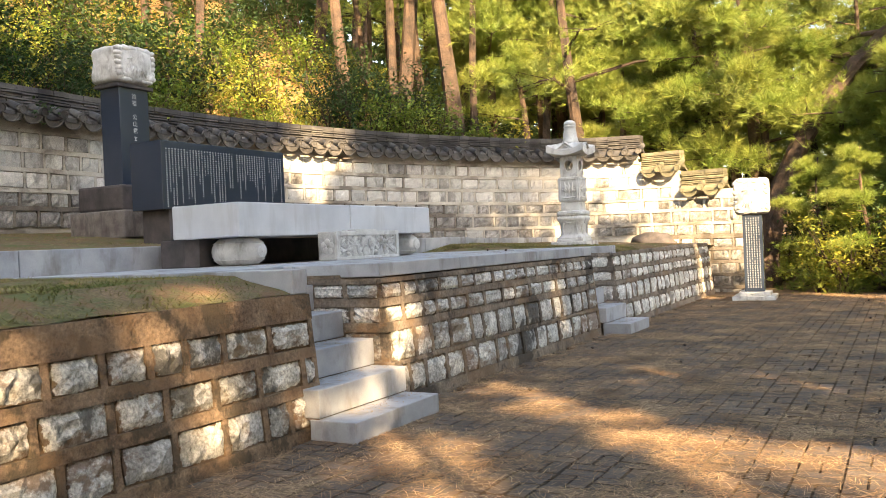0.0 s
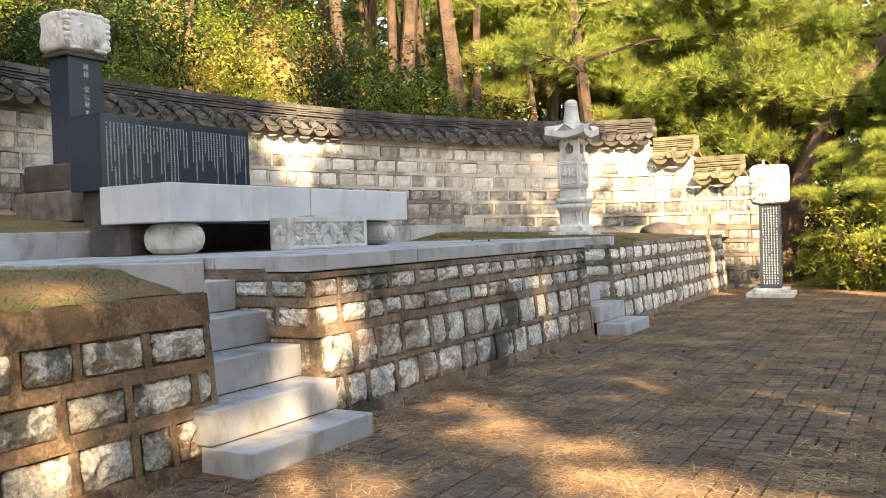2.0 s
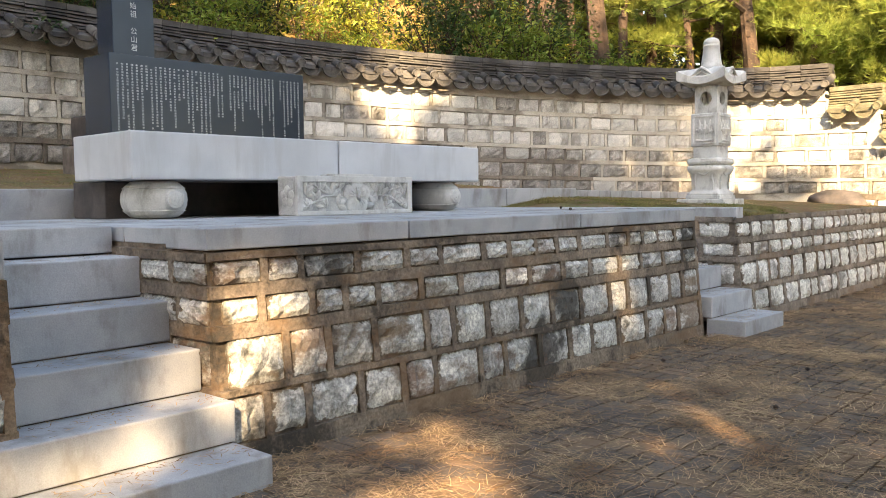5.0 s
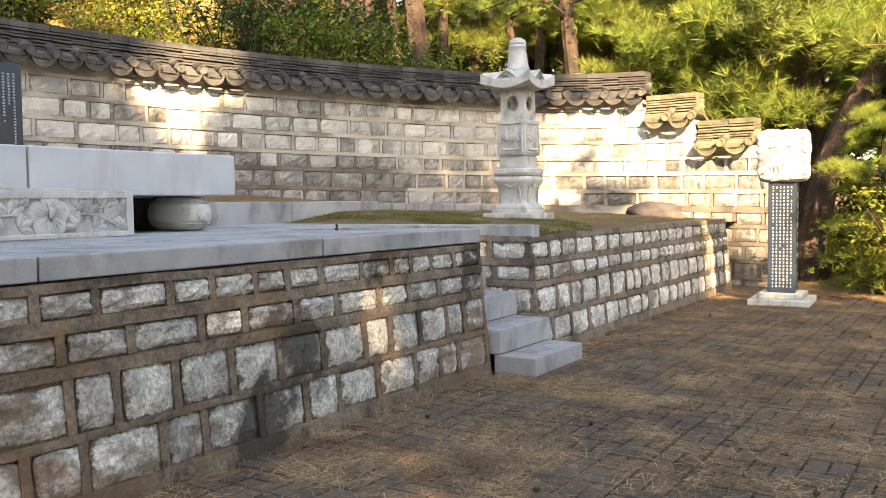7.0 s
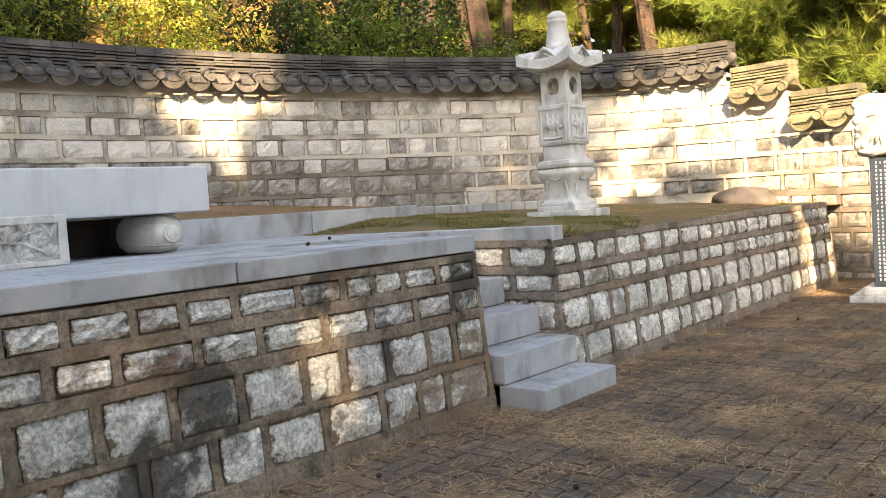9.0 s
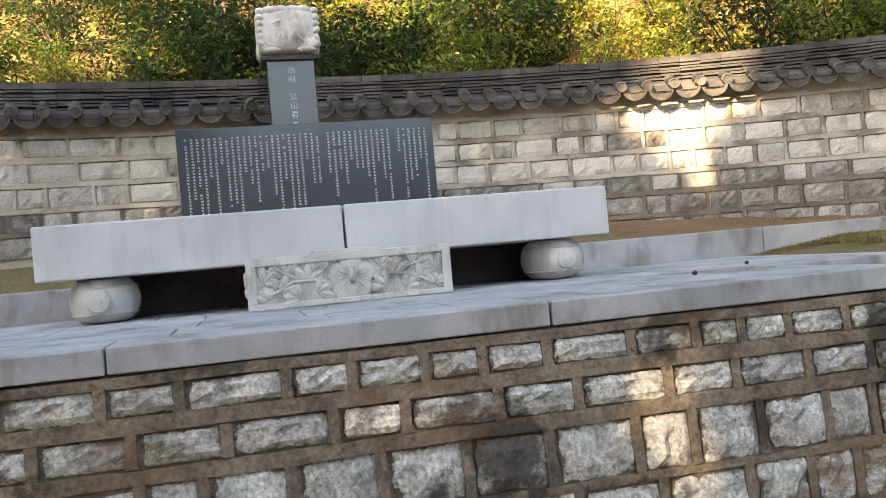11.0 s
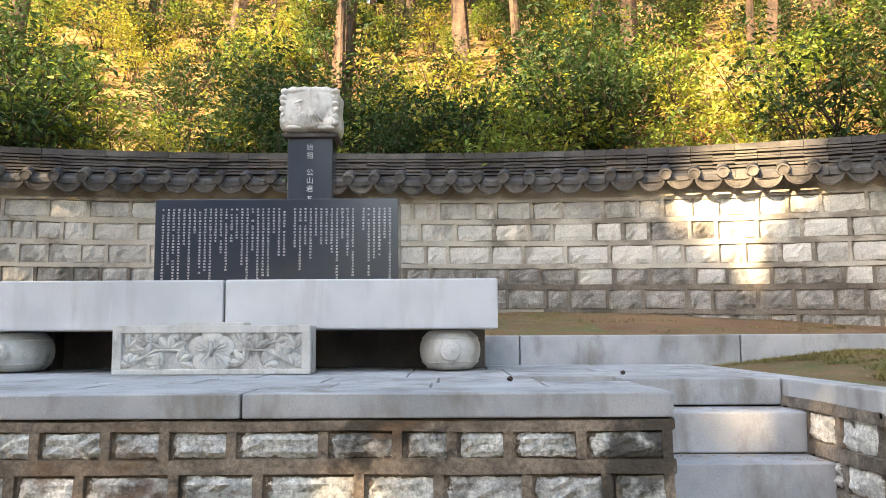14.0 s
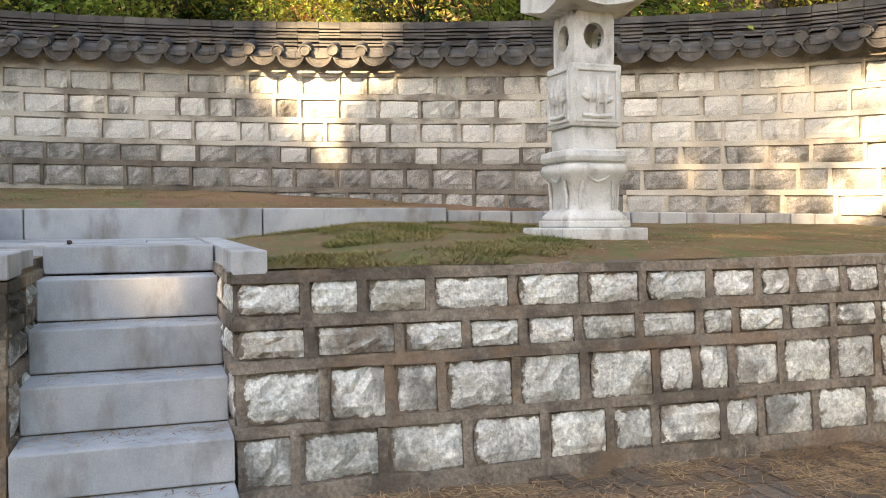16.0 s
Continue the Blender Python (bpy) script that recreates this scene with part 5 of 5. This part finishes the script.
# unseen pines added sunward of the court, lower towards the north, whose crowns dapple it
for k, (x, y, h, first, n) in enumerate(((10, -15.2, 23.5, 0.6, 1300), (9, -16.5, 20, 0.4, 2000), (9.4, -13.7, 20.5, 0.42, 2200), (8.6, -11.0, 20.5, 0.45, 2200), (9.3, -9.0, 20, 0.50, 2200), (8.8, -6.2, 16.0, 0.60, 1800), (9.2, -3.6, 20.6, 0.54, 2600), (8.7, -1.7, 19.4, 0.60, 2800), (9.2, 0.4, 18.0, 0.40, 2600), (9.0, 3.2, 13.0, 0.4, 1900), (9.2, 6.0, 10.5, 0.35, 1600),
                                    (12.6, -15, 19, 0.5, 1500), (12.4, -6.6, 19.5, 0.62, 1600), (12.0, -13.5, 12, 0.45, 900), (12.3, -2.0, 10.5, 0.6, 600), (11.8, 3.0, 8.5, 0.4, 900), (8.4, -2.7, 19.0, 0.62, 2400), (9.0, -9.8, 20.5, 0.55, 2200), (8.2, -1.2, 8.0, 0.5, 400), (8.4, -8.6, 8.4, 0.5, 400), (9.6, -7.4, 11.5, 0.3, 1500), (9.8, -4.9, 11.0, 0.28, 1500), (9.7, -2.4, 11.5, 0.3, 1500), (9.6, 0.9, 10.5, 0.3, 1300))):
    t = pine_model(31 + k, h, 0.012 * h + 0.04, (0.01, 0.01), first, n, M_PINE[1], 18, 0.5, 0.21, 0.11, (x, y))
    t.matrix_world = pose(x, y, -0.1)
# far woods that close the view on every side
far = Soup()
for _ in range(22000):
    a = rng.uniform(0, 2 * math.pi)
    r = rng.uniform(46, 62)
    x, y = -2 + r * math.cos(a), 9 + r * math.sin(a)
    z = ground_z(x, y) + rng.uniform(0, 24 if math.cos(a) < 0.2 or math.sin(a) > 0.4 else 11)
    leaf_into(far, Vector((x, y, z)), rng.uniform(1.2, 2.4), rng, 0.6)
for _ in range(9000):
    a, r = radians(rng.uniform(-40, 70)), rng.uniform(38, 50)
    x, y = CX - r * math.cos(a), CY + r * math.sin(a)
    leaf_into(far, Vector((x, y, ground_z(x, y) + rng.uniform(0, 14))), rng.uniform(0.8, 1.6), rng, 0.6)
tagged(new("far_woods", far.mesh("far_woods", M_LEAF[2])), "dense dark green woods in the distance", "woods", kind="stuff")
for m in (*BUSH, *PINES, *THIN, *LOW, *EDGE):
    remove_model(m)


# ---- grass, litter and paving ----
def blades(name, n, x0, x1, y0, y1, fz, keep, rng, material, label, h=(0.02, 0.05), wide=0.004, flat=False):
    s = Soup()
    for _ in range(n):
        x, y = rng.uniform(x0, x1), rng.uniform(y0, y1)
        if keep and not keep(x, y):
            continue
        z = fz(x, y)
        a = rng.uniform(0, 6.28)
        hh = rng.uniform(*h)
        if flat:
            d = Vector((math.cos(a), math.sin(a), rng.uniform(-0.05, 0.12))) * hh
        else:
            d = Vector((math.cos(a) * 1.3, math.sin(a) * 1.3, rng.uniform(0.3, 0.9))) * hh
        q = Vector((-math.sin(a), math.cos(a), 0)) * wide
        c = Vector((x, y, z))
        s.face(c - q, c + q, c + d)
    ob = new(name, s.mesh(name, material))
    return tagged(ob, label, "ground cover", kind="stuff")


patchy = lambda k, lo: (lambda x, y: noise.noise((x * k, y * k, 3)) + 0.25 * noise.noise((x * 4, y * 4, 1)) > lo)
blades("grass", 120000, XF, -6.85, YB1 + 0.2, 16.0, lambda x, y: lawn_n(x, y) - 0.01, lambda x, y: patchy(1.3, -0.02)(x, y) and y < 13.3 - 0.3 * (x + 3.6), rng, M_GRASS, "short patchy green and straw grass", (0.02, 0.055), 0.004)
blades("grass", 46000, XF, -6.85, 0.0, YA0 - 0.2, lambda x, y: lawn_s(x, y) - 0.01, patchy(0.7, -0.35), rng, M_GRASS, "short dry green and straw grass")
blades("grass", 26000, -7.0, -10.6, 1.0, 14.0, lambda x, y: lawn_up(x, y) - 0.01, lambda x, y: patchy(0.7, -0.1)(x, y) and outside(x, y)[0] < -0.4, rng, M_GRASS, "sparse grass below the wall")
blades("needle_litter", 330000, -3.45, 3.0, 1.5, 17.5, lambda x, y: 0.006, lambda x, y: patchy(1.5, 0.05)(x, y) or rng.random() < 0.25, rng, M_NEEDLE, "scattered dry brown pine needles", (0.07, 0.15), 0.0022, True)
blades("needle_litter", 22000, XF, -6.85, YB1 + 0.2, 17.5, lambda x, y: lawn_n(x, y) + 0.004, patchy(1.3, -0.15), rng, M_NEEDLE, "dry brown needles scattered over the lawn", (0.05, 0.11), 0.0028, True)
blades("needle_litter", 12000, -7.0, -10.6, 1.0, 17.0, lambda x, y: lawn_up(x, y) + 0.004, lambda x, y: patchy(1.1, -0.1)(x, y) and outside(x, y)[0] < -0.4, rng, M_NEEDLE, "dry brown needles below the wall", (0.05, 0.11), 0.003, True)
blades("fallen_leaves", 16000, -26, -8, -4, 26, lambda x, y: ground_z(x, y) + 0.0, lambda x, y: 0.3 < outside(x, y)[0] < 14, rng, M_LITTER, "orange-brown fallen leaves on the slope", (0.08, 0.15), 0.04, True)

blades("needle_litter", 2600, -6.7, -3.7, YA1, YB0, lambda x, y: PLAT + 0.005, patchy(1.2, -0.1), rng, M_NEEDLE, "dry needles scattered on the granite platform", (0.05, 0.10), 0.002, True)
for y0, y1, tread in ((YA0, YA1, 0.279), (YB0, YB1, 0.308)):
    for i, zt in enumerate((0.135, 0.33, 0.54, 0.75, 0.962)):
        blades("needle_litter", 170, -3.115 - tread * (i + 1) + 0.01, -3.115 - tread * i - 0.03, y0 + 0.03, y1 - 0.03, lambda x, y: zt + 0.002, lambda x, y: rng.random() < (0.25 + 2.2 * (-3.115 - tread * i - x)), rng, M_NEEDLE, "dry needles and dust lying on the steps", (0.03, 0.08), 0.003, True)
# pine cones and bits of bark on the court
cone = bmesh.new()
lathe(cone, [(0.004, 0.0), (0.014, 0.006), (0.018, 0.016), (0.015, 0.03), (0.010, 0.04), (0.003, 0.045)], 9)
for k, v in enumerate(cone.verts):
    v.co *= 0.72
    v.co.x *= 1 + 0.22 * (k % 2)
    v.co.y *= 1 + 0.22 * (k % 2)
first_cone = solid("pine_cone", cone, M_BARK, "small dry brown pine cone lying on the ground", "pine cone", group="fallen pine cones")
first_cone.matrix_world = pose(-2.2, 9.4, 0.02, 80, 10, 40)
for x, y, z in [(rng.uniform(-3.2, 0.8), rng.uniform(5.5, 15.5), 0.016) for _ in range(13)] + [(-4.5, 9.9, PLAT + 0.016), (-5.1, 10.6, PLAT + 0.016)]:
    copy_thing(first_cone, pose(x, y, z, rng.uniform(60, 110), rng.uniform(0, 360), rng.uniform(0, 360)))

paving = thing("paved_court", (0, 8, 0), "worn brick-paved court strewn with pine needles", "paving", kind="structure")
bl, bw, gap = 0.225, 0.1125, 0.009
paver = bpy.data.meshes.new("paver")
bm = boxed(-bl / 2 + gap / 2, bl / 2 - gap / 2, -bw / 2 + gap / 2, bw / 2 - gap / 2, -0.03, 0.0, 0.004)
bm.to_mesh(paver)
bm.free()
paver.materials.append(M_PAVER_ONE)
near, far = [], Soup()
for i in range(-18, 40):
    for j in range(0, 84):
        # herringbone pairs
        x, y = i * bl, j * bl
        for k in (0, 1):
            px, py = (x + 0.05 * bl, y + k * bw) if (i + j) % 2 == 0 else (x + (k - 0.5) * bw + 0.05 * bl, y + bw / 2)
            if not (-3.42 < px < 4.5 and -0.5 < py < 17.2):
                continue
            dz = 0.004 * noise.noise((px * 3, py * 3, 0)) + rng.uniform(-0.002, 0.002)
            turn = (i + j) % 2
            if -2.9 < px < -1.15 and 4.7 < py < 8.7 and len(near) < 300:
                near.append((px, py, dz, turn))
            else:
                hx, hy = ((bl, bw) if not turn else (bw, bl))
                hx, hy = (hx - gap) / 2, (hy - gap) / 2
                e = 0.004
                far.shared([(px + a * hx, py + b * hy, -0.03) for a, b in ((-1, -1), (1, -1), (1, 1), (-1, 1))] + [(px + a * (hx - e), py + b * (hy - e), dz) for a, b in ((-1, -1), (1, -1), (1, 1), (-1, 1))], ((4, 5, 6, 7), (0, 1, 5, 4), (1, 2, 6, 5), (2, 3, 7, 6), (3, 0, 4, 7)))
for px, py, dz, turn in near:
    ob = new("paver", paver)
    ob.parent = paving
    ob.matrix_basis = pose(px, py - 8, dz, 0, 0, 90 * turn)
ob = new("far_pavers", far.mesh("far_pavers", M_PAVER))
ob.parent = paving
ob.matrix_basis = pose(0, -8, 0)
tagged(ob, kind="stuff")
